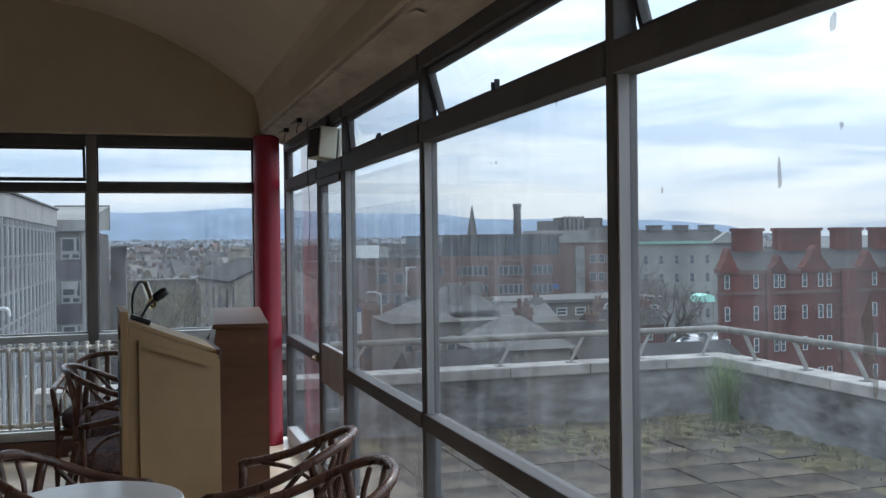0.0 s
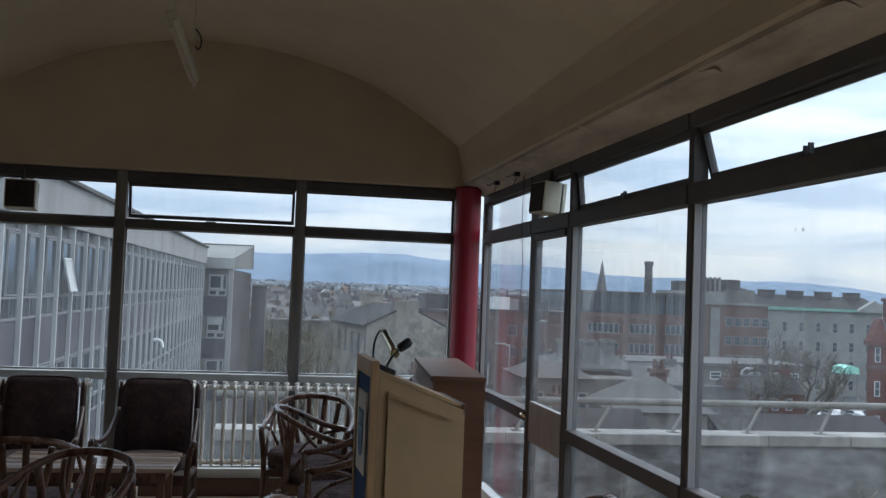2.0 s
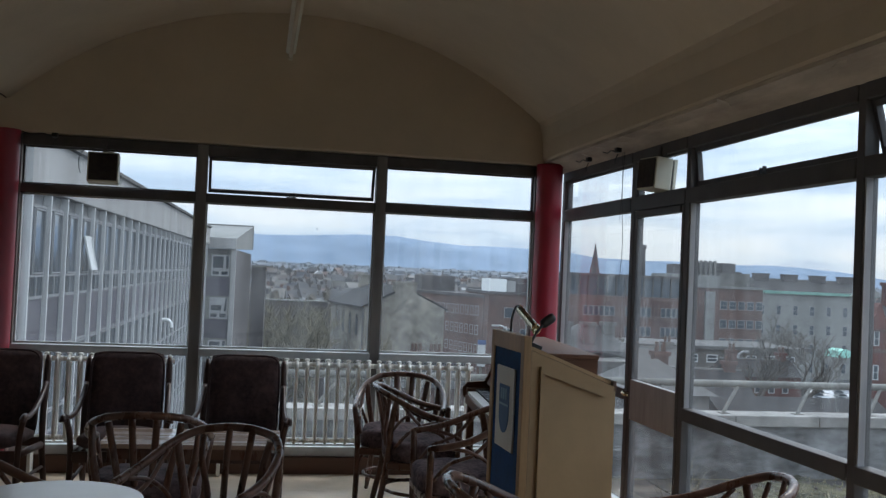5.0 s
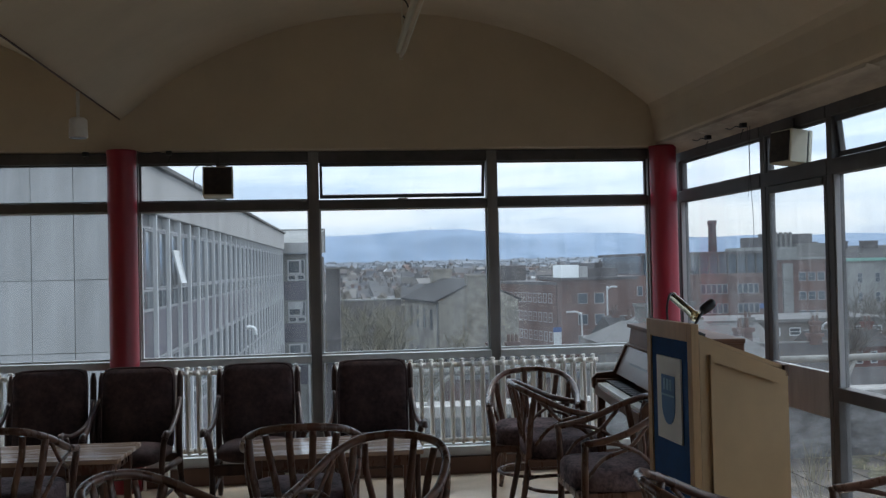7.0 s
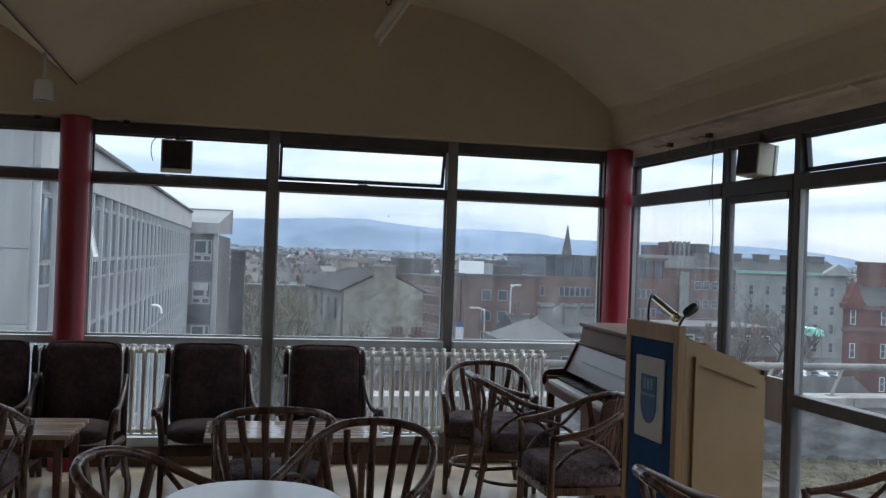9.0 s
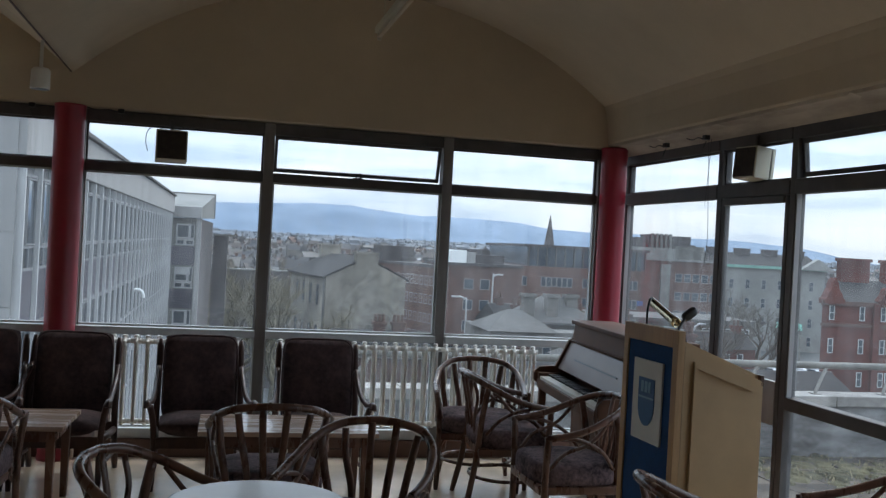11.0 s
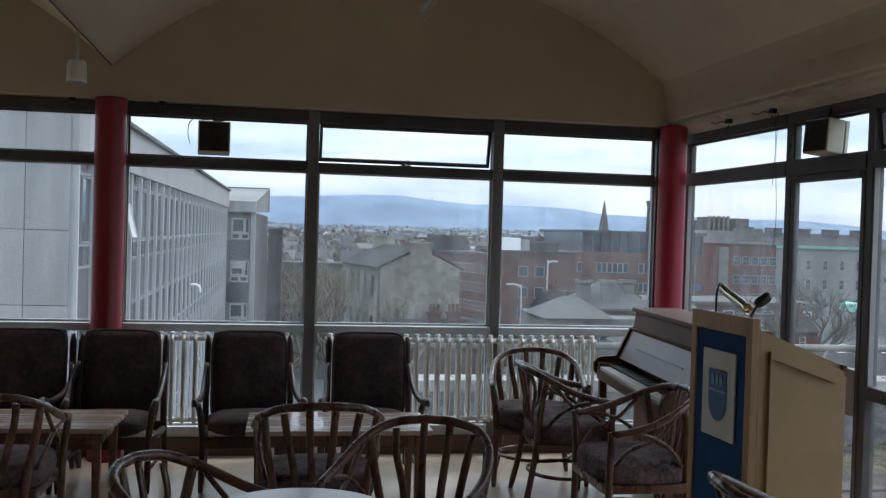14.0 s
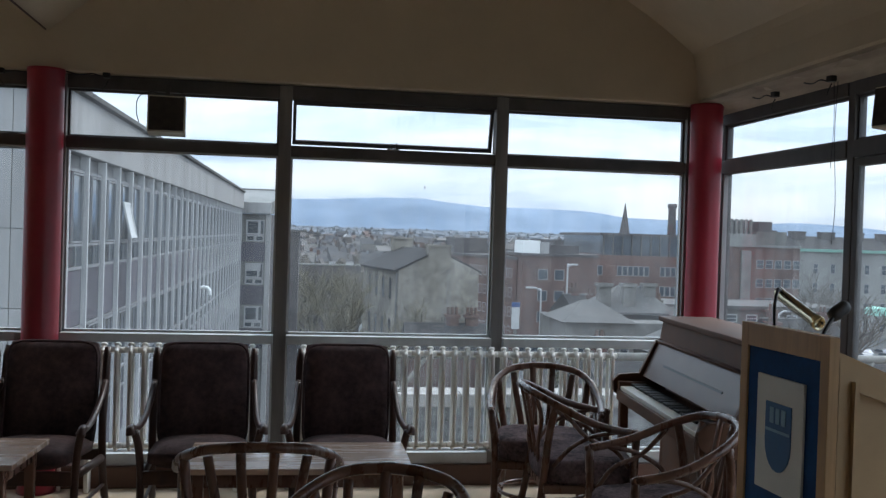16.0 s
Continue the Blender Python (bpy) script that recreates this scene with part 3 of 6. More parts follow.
def parapet(name, x0, x1, y0, y1):
    bm = bmesh.new()
    box(bm, x0, x1, y0, y1, TZ - 3, -0.062)
    ob = tagged(part(name, bm, PARAP), "stained grey rendered terrace parapet", "parapet", kind="structure")
    long_y = (y1 - y0) > (x1 - x0)
    a, b = (y0, y1) if long_y else (x0, x1)
    k = max(1, round((b - a) / 1.1))
    for i in range(k):
        p, q = a + (b - a) * i / k + 0.004, a + (b - a) * (i + 1) / k - 0.004
        bm = bmesh.new()
        if long_y:
            box(bm, x0 - 0.05, x1 + 0.05, p, q, -0.06, 0.065, bevel=0.012)
        else:
            box(bm, p, q, y0 - 0.05, y1 + 0.05, -0.06, 0.065, bevel=0.012)
        part("coping_stone", bm, COPING, ob)
    return ob


parapet("parapet_north", -2.0, TX + 0.30, TY, TY + 0.30)
parapet("parapet_east", TX, TX + 0.30, -12.0, TY - 0.055)

rl = tagged(new("terrace_railing"), "low weathered tube railing on raking brackets along the parapet", "railing")
bm = bmesh.new()
tube(bm, [(-2.0, TY + 0.30, 0.385), (TX + 0.12, TY + 0.30, 0.385), (TX + 0.19, TY + 0.27, 0.385), (TX + 0.22, TY + 0.2, 0.385), (TX + 0.22, -12.0, 0.385)], 0.042, 10)
part("top_rail", bm, RAILM, rl, soft=True)
bm = bmesh.new()
tube(bm, [(0, -0.02, 0.066), (0.01, 0.0, 0.09), (0.26, 0.165, 0.365)], 0.021, 8)
box(bm, -0.05, 0.05, -0.07, 0.05, 0.0655, 0.075)
br = part("bracket", bm, RAILM, rl)
br.location = (-1.5, TY + 0.13, 0)
for i in range(1, 9):
    o = new("bracket", br.data)
    o.parent = rl
    o.location = (-1.5 + i * 0.93, TY + 0.13, 0)
bm = bmesh.new()
tube(bm, [(-0.02, 0, 0.066), (0.0, 0.01, 0.09), (0.06, 0.30, 0.365)], 0.026, 8)
box(bm, -0.07, 0.05, -0.05, 0.05, 0.0655, 0.075)
br2 = part("bracket", bm, RAILM, rl)
br2.location = (TX + 0.16, 2.35, 0)
for i in range(1, 15):
    o = new("bracket", br2.data)
    o.parent = rl
    o.location = (TX + 0.16, 2.35 - i * 0.95, 0)

# paving slabs, uneven and partly overgrown
paving = tagged(new("pavement"), "uneven concrete paving slabs with moss in the joints", "paving", kind="structure")
rs = random.Random(4)
SL = 0.60
meshes = []
for v in range(4):
    bm = bmesh.new()
    box(bm, -SL / 2 + 0.008, SL / 2 - 0.008, -SL / 2 + 0.008, SL / 2 - 0.008, -0.03, 0.0)
    for vert in bm.verts:
        vert.co.x += rs.uniform(-0.02, 0.007)
        vert.co.y += rs.uniform(-0.02, 0.007)
    me = bpy.data.meshes.new("slab")
    bm.to_mesh(me)
    bm.free()
    me.materials.append(SLAB)
    meshes.append(me)
for i in range(9):
    for j in range(23):
        x, y = 0.62 + i * SL, 2.55 - j * SL
        if x > TX - 0.25 or (x > TX - 0.9 and rs.random() < 0.45) or (y > TY - 0.8 and rs.random() < 0.3):
            continue
        o = new("slab", meshes[rs.randrange(4)])
        o.parent = paving
        o.matrix_basis = pose(x + rs.uniform(-0.01, 0.01), y + rs.uniform(-0.01, 0.01), TZ + rs.uniform(-0.008, 0.012), rs.uniform(-0.7, 0.7), rs.uniform(-0.7, 0.7), rs.uniform(-1.2, 1.2))


def tuft(name, x, y, z, n, h, spread, mat, label, seed, wide=0.007):
    q = random.Random(seed)
    bm = bmesh.new()
    for _ in range(n):
        a, lean = q.uniform(0, 2 * math.pi), q.uniform(0.15, 1.0) * spread
        bx, by = q.gauss(0, 0.05), q.gauss(0, 0.05)
        hh = h * q.uniform(0.55, 1.0)
        side = Vector((-math.sin(a), math.cos(a), 0)) * wide
        pts = [Vector((bx + math.cos(a) * lean * t * t, by + math.sin(a) * lean * t * t, hh * (t - 0.18 * t * t * lean))) for t in (0, 0.35, 0.7, 1.0)]
        vs = [[bm.verts.new(p - side * (1 - 0.85 * k / 3)), bm.verts.new(p + side * (1 - 0.85 * k / 3))] for k, p in enumerate(pts)]
        for r0, r1 in zip(vs, vs[1:]):
            bm.faces.new((r0[0], r0[1], r1[1], r1[0]))
    ob = part(name, bm, mat)
    ob.location = (x, y, z)
    return tagged(ob, label, "plant")


tuft("grass_clump", 5.72, 2.30, TZ - 0.012, 260, 0.86, 0.42, GRASS, "tall green grass clump growing at the parapet corner", 3)
q = random.Random(11)
bm = bmesh.new()
for _ in range(420):
    u = q.random()
    if u < 0.55:
        cx, cy = q.uniform(3.2, 5.9), q.gauss(1.9, 0.5)
    elif u < 0.85:
        cx, cy = TX - abs(q.gauss(0, 0.35)) - 0.05, q.uniform(-4.5, 2.5)
    else:
        cx, cy = q.uniform(0.7, 5.5), q.choice([2.55 - 0.3 - 0.6 * k for k in range(8)]) + q.gauss(0, 0.03)
    cy = min(cy, TY - 0.1)
    for _ in range(5):
        a, h = q.uniform(0, 6.28), q.uniform(0.02, 0.08)
        s = Vector((-math.sin(a), math.cos(a), 0)) * 0.012
        b0 = Vector((cx + q.gauss(0, 0.03), cy + q.gauss(0, 0.03), TZ - 0.015))
        t0 = b0 + Vector((math.cos(a) * h * 0.6, math.sin(a) * h * 0.6, h))
        bm.faces.new((bm.verts.new(b0 - s), bm.verts.new(b0 + s), bm.verts.new(t0)))
tagged(part("weeds", bm, STRAW), "dry weeds and moss tufts between slabs", "weeds", kind="stuff")
bm = bmesh.new()
for _ in range(230):
    u = q.random()
    if u < 0.6:
        cx, cy = q.uniform(2.8, 5.95), min(TY - 0.08, q.gauss(2.05, 0.45))
    else:
        cx, cy = TX - abs(q.gauss(0, 0.4)) - 0.06, q.uniform(-4.5, 2.6)
    r, h = q.uniform(0.05, 0.17), q.uniform(0.015, 0.045)
    k = q.randrange(7, 10)
    low = [bm.verts.new((cx + r * q.uniform(0.6, 1.25) * math.cos(6.283 * i / k), cy + r * q.uniform(0.6, 1.25) * math.sin(6.283 * i / k), TZ - 0.014)) for i in range(k)]
    high = [bm.verts.new((cx + (v.co.x - cx) * 0.62, cy + (v.co.y - cy) * 0.62, TZ + h * q.uniform(0.6, 1.2))) for v in low]
    for i in range(k):
        bm.faces.new((low[i], low[(i + 1) % k], high[(i + 1) % k], high[i]))
    bm.faces.new(high)
tagged(part("moss", bm, MOSSC), "uneven cushions of olive moss and dirt on the paving", "moss", kind="stuff")
for k, (x, y) in enumerate(((2.2, 1.9), (3.6, 0.9), (4.6, 1.6), (1.5, 0.6))):
    tuft("weed", x, y, TZ - 0.012, 26, 0.5 + 0.12 * (k % 2), 0.35, STRAW, "thin dry weed stalk on the terrace", 30 + k, 0.004)


# ---- the building's own wing, running away from the room ----
indoors = set(scene.objects)
wing = tagged(new("wing_building"), "long grey wing with vertical aluminium fins and window bands", "building")
WX, W0, W1 = -7.05, 12.6, 66.0
wing.matrix_basis = Matrix.Translation((-6.11, 10.2, -0.04)) @ pose(0, 0, 0, 0, 0, -1.12) @ Matrix.Scale(0.8, 4) @ Matrix.Translation((-WX, -W0, 0))
boxes("core_wall", [(WX - 12, WX - 0.10, W0 + 0.05, W1, GZ - 5, 3.40)], CLADJ, wing)
boxes("fascia", [(WX - 12, WX + 0.10, W0 - 0.02, W1, 3.42, 4.62)], CLAD, wing, "broad pale grey roof fascia", bevel=0.03)
boxes("roof_edge", [(WX - 12, WX + 0.22, W0 - 0.15, W1, 4.63, 4.75)], METALR, wing, bevel=0.02)
# clad gable end facing the room, panel by panel
bm = bmesh.new()
box(bm, 0.008, 0.882, 0, 0.09, 0.008, 1.562)
pm = part("panel", bm, CLAD, wing)
pm.location = (WX - 0.06 - 0.89, W0 - 0.06, 3.40 - 1.57)
for i in range(2, 11):
    for j in range(6):
        o = new("panel", pm.data)
        o.parent = wing
        o.location = (WX - 0.06 - 0.89 * i, W0 - 0.06, 3.40 - 1.57 * (j + 1))
for j in range(1, 6):
    o = new("panel", pm.data)
    o.parent = wing
    o.location = (WX - 0.06 - 0.89, W0 - 0.06, 3.40 - 1.57 * (j + 1))
bm = bmesh.new()
box(bm, 0.008, 0.882, 0, 0.09, 0.008, 1.19)
pt = part("panel", bm, CLAD, wing)
pt.location = (WX - 0.06 - 0.89, W0 - 0.06, 3.425)
for i in range(2, 11):
    o = new("panel", pt.data)
    o.parent = wing
    o.location = (WX - 0.06 - 0.89 * i, W0 - 0.06, 3.425)
# fins and windows
FP = 1.78
NF = int((W1 - W0 - 0.2) / FP)
bm = bmesh.new()
box(bm, -0.10, 0.085, -0.05, 0.05, GZ - 5, 3.41)
fin = part("fin", bm, FIN, wing)
fin.location = (WX, W0 + 0.15, 0)
for i in range(1, NF + 1):
    o = new("fin", fin.data)
    o.parent = wing
    o.location = (WX, W0 + 0.15 + i * FP, 0)


def share(name, bm, mat):
    me = bpy.data.meshes.new(name)
    bm.to_mesh(me)
    bm.free()
    me.materials.append(mat)
    return me


def spans_mesh(name, spans, mat):
    bm = bmesh.new()
    for s in spans:
        box(bm, *s)
    return share(name, bm, mat)


def bay_frame():
    o, i = -0.04, 0.0
    s = [(o, i, 0.10, 0.17, 0, 2.12), (o, i, FP - 0.17, FP - 0.10, 0, 2.12), (o, i, 0.17, FP - 0.17, 0, 0.07), (o, i, 0.17, FP - 0.17, 2.06, 2.12)]
    s += [(o, i, 0.17, FP - 0.17, 0.50, 0.555), (o, i, 0.62, 0.67, 0.555, 2.06), (o, i, 1.02, 1.07, 0.07, 0.50)]
    s += [(-0.02, 0.016, 0.67, 0.705, 0.57, 2.04), (-0.02, 0.016, FP - 0.205, FP - 0.17, 0.57, 2.04), (-0.02, 0.016, 0.705, FP - 0.205, 0.57, 0.605), (-0.02, 0.016, 0.705, FP - 0.205, 2.0, 2.04)]
    return s


wm_frame = spans_mesh("frame", bay_frame(), BAYF)
wm_pane = spans_mesh("pane", [(-0.05, -0.02, 0.17, FP - 0.17, 0.07, 2.06)], WGLASS)
wm_span = spans_mesh("spandrel", [(-0.08, -0.02, 0.08, FP - 0.08, -1.18, -0.01)], SPAND)
rs = random.Random(8)
for k, z in enumerate((0.98, -2.34, -5.66, -8.98)):
    for i in range(NF):
        if k > 1 and i < 5:
            continue
        y = W0 + 0.15 + i * FP
        w = new("window", wm_frame)
        w.parent = wing
        w.location = (WX, y, z)
        p = new("pane", wm_pane)
        p.parent = w
        o = new("spandrel", wm_span)
        o.parent = wing
        o.location = (WX, y, z)
# one casement standing open, and a white duct elbow
bm = bmesh.new()
box(bm, 0, 0.05, 0, 0.07, -0.95, 0)
box(bm, 0, 0.05, 0.83, 0.90, -0.95, 0)
box(bm, 0, 0.05, 0.07, 0.83, -0.95, -0.88)
box(bm, 0, 0.05, 0.07, 0.83, -0.07, 0)
box(bm, 0.02, 0.03, 0.07, 0.83, -0.88, -0.07)
oc = part("open_casement", bm, WFRAME, wing, "white top-hung casement standing open")
oc.matrix_basis = pose(WX + 0.03, 18.66, 2.55, 0, -13, 0)
bm = bmesh.new()
tube(bm, smooth_points([(WX - 0.1, 38.6, -0.83), (WX + 0.22, 38.6, -0.81), (WX + 0.38, 38.6, -0.93), (WX + 0.42, 38.6, -1.17)], 5), 0.085, 12)
part("duct", bm, WHITER, wing, "white duct elbow", soft=True)

# end block, projecting at the far end of the wing
W1 = 53.0
eb = tagged(new("end_block"), "grey stair block with a flat overhanging roof", "building")
boxes("wall", [(-7.85, -5.76, W1 + 0.02, W1 + 21.9, GZ, 4.03)], GREYS, eb)
boxes("fascia", [(-8.4, -5.45, W1 - 0.3, W1 + 0.1, 4.04, 4.72)], CLAD, eb, "pale boxed roof edge", bevel=0.04)
bm = bmesh.new()
prism(bm, [(W1 + 0.11, 4.04), (W1 + 0.11, 4.70), (W1 + 22, 6.30), (W1 + 22, 4.40)], "x", -9.6, -5.47)
part("roof", bm, GREYS, eb, "streaked pale sloping roof screen")
boxes("roof_edge", [(-9.6, -5.40, W1 + 22.01, W1 + 22.3, 4.40, 6.42)], GREYS, eb)
boxes("pier", [(-5.75, -5.46, W1 - 0.12, W1 + 0.28, GZ, 4.03)], CLAD, eb)
boxes("side_wall", [(-5.75, -5.52, W1 + 0.29, W1 + 21.9, GZ, 4.03)], DARKB, eb)
boxes("link_wall", [(-5.44, -4.3, W1 + 23.0, W1 + 26.0, GZ, 3.0)], DARKB, eb)
boxes("link_cap", [(-5.46, -3.7, W1 + 22.9, W1 + 26.1, 3.01, 3.14)], PALES, eb)
for row in range(3):
    z = 2.38 - 2.58 * row
    boxes("spandrel", [(-7.2, -5.77, W1 - 0.02, W1 + 0.015, z - 1.20, z - 0.06)], SPAND, eb)
boxes("blind", [(-6.86, -5.98, W1 - 0.06, W1 - 0.045, 0.62, 1.08)], WINGF, eb, "white blind half lowered")


def windows(parent, at, u, w, h, cols, rows, du, dz, frame_mat=WFRAME, bar=0.07, skip=0.0, seed=1, cross=True, proud=0.05):
    """Framed windows on an upright wall: at is the lowest, first corner; u the way along the wall; each a part with its pane."""
    u = Vector(u).normalized()
    nrm = Vector((u.y, -u.x, 0))
    rot = Matrix((u, -nrm, Vector((0, 0, 1)))).transposed().to_4x4()
    spans = [(0, bar, -proud, 0.02, 0, h), (w - bar, w, -proud, 0.02, 0, h), (bar, w - bar, -proud, 0.02, 0, bar), (bar, w - bar, -proud, 0.02, h - bar, h)]
    if cross:
        spans += [(bar, w - bar, -proud * 0.8, 0.02, h * 0.5 - bar / 3, h * 0.5 + bar / 3)]
    fr = spans_mesh("window", spans, frame_mat)
    pn_ = spans_mesh("pane", [(bar, w - bar, -proud * 0.3, 0.02, bar, h - bar)], WGLASS)
    q = random.Random(seed)
    for j in range(rows):
        for i in range(cols):
            if q.random() < skip:
                continue
            o = new("window", fr)
            o.parent = parent
            o.matrix_basis = Matrix.Translation(Vector(at) + u * (i * du) + Vector((0, 0, j * dz))) @ rot
            p = new("pane", pn_)
            p.parent = o


for row in range(3):
    z = 2.38 - 2.58 * row
    windows(eb, (-6.90, W1, z + 0.40), (1, 0, 0), 0.80, 0.88, 1, 1, 1, 1, frame_mat=WINGF, bar=0.09, cross=False)
    windows(eb, (-6.09, W1, z + 0.40), (1, 0, 0), 0.26, 0.88, 1, 1, 1, 1, frame_mat=WINGF, bar=0.05, cross=False)
    windows(eb, (-6.90, W1, z), (1, 0, 0), 0.53, 0.38, 2, 1, 0.54, 1, frame_mat=WINGF, bar=0.08, cross=False)


def gable_roof(bm, x0, x1, y0, y1, z0, rise, axis, over=0.3):
    if axis == "x":
        m = (y0 + y1) / 2
        prism(bm, [(y0 - over, z0 - over * rise / ((y1 - y0) / 2)), (m, z0 + rise), (y1 + over, z0 - over * rise / ((y1 - y0) / 2)), (m, z0 + rise - 0.02 - 0.0)][:3], "x", x0 - over * 0.3, x1 + over * 0.3)
    else:
        m = (x0 + x1) / 2
        prism(bm, [(x0 - over, z0 - over * rise / ((x1 - x0) / 2)), (m, z0 + rise), (x1 + over, z0 - over * rise / ((x1 - x0) / 2))], "y", y0 - over * 0.3, y1 + over * 0.3)


def chimney(parent, x, y, z0, w, d, h, pots, mat=None, potm=None):
    bm = bmesh.new()
    box(bm, x - w / 2, x + w / 2, y - d / 2, y + d / 2, z0, z0 + h)
    box(bm, x - w / 2 - 0.12, x + w / 2 + 0.12, y - d / 2 - 0.12, y + d / 2 + 0.12, z0 + h - 0.25, z0 + h)
    c = part("chimney", bm, mat or REDB, parent)
    for i in range(pots):
        bm = bmesh.new()
        lathe(bm, [(0.16, z0 + h), (0.13, z0 + h + 0.55), (0.16, z0 + h + 0.6)], 8, (x - w / 2 + w * (i + 0.5) / pots, y, 0))
        part("chimney_pot", bm, potm or POTR, c)
    return c


# grey stone house with slate roof: its ridge runs away from the room
sh_ = tagged(new("stone_house"), "tall roughcast grey house with a slate roof and broad chimney stacks", "house")
sh_.matrix_basis = pose(5.6, 95.0, 0, 0, 0, 11)
HW, HD = 8.9, 15.5
bm = bmesh.new()
prism(bm, [(0, GZ), (HW, GZ), (HW, 0.15), (HW / 2, 2.25), (0, 0.15)], "y", 0, HD)
part("wall", bm, STONE, sh_)
bm = bmesh.new()
prism(bm, [(-0.4, 0.0), (HW / 2, 2.30), (HW / 2, 2.50), (-0.4, 0.22)], "y", 0.1, HD + 0.2)
part("roof_slope", bm, SLATE, sh_)
bm = bmesh.new()
prism(bm, [(HW / 2, 2.30), (HW + 0.4, 0.0), (HW + 0.4, 0.22), (HW / 2, 2.50)], "y", 0.1, HD + 0.2)
part("roof_slope", bm, SLATE, sh_)
boxes("chimney", [(HW / 2 - 1.2, HW / 2 + 1.2, -0.02, 1.1, 1.2, 2.95), (HW / 2 - 1.3, HW / 2 + 1.3, -0.1, 1.2, 2.75, 2.97)], STONE, sh_)
boxes("chimney", [(HW / 2 - 1.2, HW / 2 + 1.2, HD - 1.2, HD, 1.4, 3.55), (HW / 2 - 1.3, HW / 2 + 1.3, HD - 1.3, HD + 0.1, 3.35, 3.57)], STONE, sh_)
windows(sh_, (-0.001, 12.5, -3.0), (0, -1, 0), 0.9, 2.3, 4, 2, 3.0, -4.4, frame_mat=DARKB, bar=0.08, cross=False)
bm = bmesh.new()
tube(bm, [(-0.1, 0.3, 0.0), (-0.1, 0.3, GZ)], 0.10, 8)
part("downpipe", bm, CLADJ, sh_)
# lower dark wall and lean-to to the side
lw = tagged(new("brick_wall"), "long dark stone boundary wall with ivy-brown staining", "wall")
boxes("wall_body", [(-9.0, 2.0, 104.0, 105.0, GZ, 0.2)], DARKB, lw)
boxes("wall_cap", [(-9.0, 2.0, 103.9, 105.1, 0.2, 0.35)], GREYS, lw)
rh = tagged(new("terrace_house"), "small brick house with a slate roof and clustered red chimney pots", "house")
boxes("wall", [(4.5, 12.5, 70.0, 76.0, GZ, -5.7)], BRNB, rh)
bm = bmesh.new()
gable_roof(bm, 4.5, 12.5, 70, 76, -5.7, 1.8, "x")
part("roof", bm, SLATE, rh)
for x in (8.4, 10.0):
    chimney(rh, x, 73.0, -4.3, 1.0, 0.7, 1.1, 3, BRNB)

# red-brown brick office blocks
of1 = tagged(new("brick_office"), "four-storey brown brick office block with rows of windows", "building")
OX = 23.5
boxes("wall", [(OX, 33.5, 118.0, 134.0, GZ, 2.2)], BRNB, of1)
boxes("parapet", [(OX - 0.15, 33.65, 117.85, 134.15, 2.2, 2.55)], DARKB, of1)
boxes("plant_room", [(23.6, 25.9, 118.4, 124.0, 2.55, 4.2)], WHITER, of1)
boxes("plant_room", [(25.95, 27.1, 118.4, 124.0, 2.55, 4.0)], CLAD, of1)
boxes("plant_room", [(27.2, 31.5, 120.0, 126.0, 2.55, 3.7)], DARKB, of1)
windows(of1, (25.6, 118.0, -0.9), (1, 0, 0), 1.3, 1.4, 2, 3, 2.2, -2.75, frame_mat=OFRAME, bar=0.08, cross=False)
boxes("entrance_band", [(OX - 0.05, 33.5, 117.9, 117.99, -10.6, -8.4)], WGLASS, of1)
of2 = tagged(new("long_brick_office"), "long receding brown brick wing with closely set windows", "building")
bm = bmesh.new()
prism(bm, [(14.4, 150.0), (23.4, 121.0), (23.4, 160.0), (14.4, 160.0)], "z", GZ, 1.9)
part("wall", bm, BRNB, of2)
bm = bmesh.new()
prism(bm, [(14.2, 149.8), (23.45, 120.6), (23.45, 160.0), (14.2, 160.0)], "z", 1.91, 2.3)
part("parapet", bm, DARKB, of2)
boxes("plant_room", [(17.5, 22.5, 140.0, 150.0, 2.31, 4.6)], DARKB, of2)
windows(of2, (14.75, 149.0, -0.6), (9.0, -29.0, 0), 1.0, 1.35, 19, 4, 1.5, -2.6, frame_mat=OFRAME, bar=0.11)
of3 = tagged(new("brick_and_glass_block"), "broad red-brown brick block with a glazed top storey", "building")
boxes("wall", [(34.0, 60.0, 138.0, 165.0, GZ, 2.9)], BRNB, of3)
boxes("glazed_storey", [(40.5, 60.0, 139.5, 164.0, 2.9, 5.9)], WGLASS, of3)
boxes("roof_slab", [(39.8, 60.5, 138.8, 164.5, 5.9, 6.3)], DARKB, of3)
for i in range(14):
    boxes("fin", [(40.5 + i * 1.5, 40.7 + i * 1.5, 139.3, 139.6, 2.9, 5.9)], METALR, of3)
for x, n in ((37.6, 3), (42.4, 6), (49.2, 5), (55.0, 4)):
    windows(of3, (x, 138.0, -0.2), (1, 0, 0), 0.8, 1.5, n, 3, 0.86, -3.0, frame_mat=OFRAME, bar=0.08, cross=False)
windows(of3, (34.9, 138.0, -0.2), (1, 0, 0), 1.1, 1.3, 1, 3, 4.6, -3.0, frame_mat=OFRAME, bar=0.1)

boxes("blue_panel", [(58.4, 59.4, 137.85, 137.99, -2.6, -1.8)], BLUEP, of3, "small blue panel")


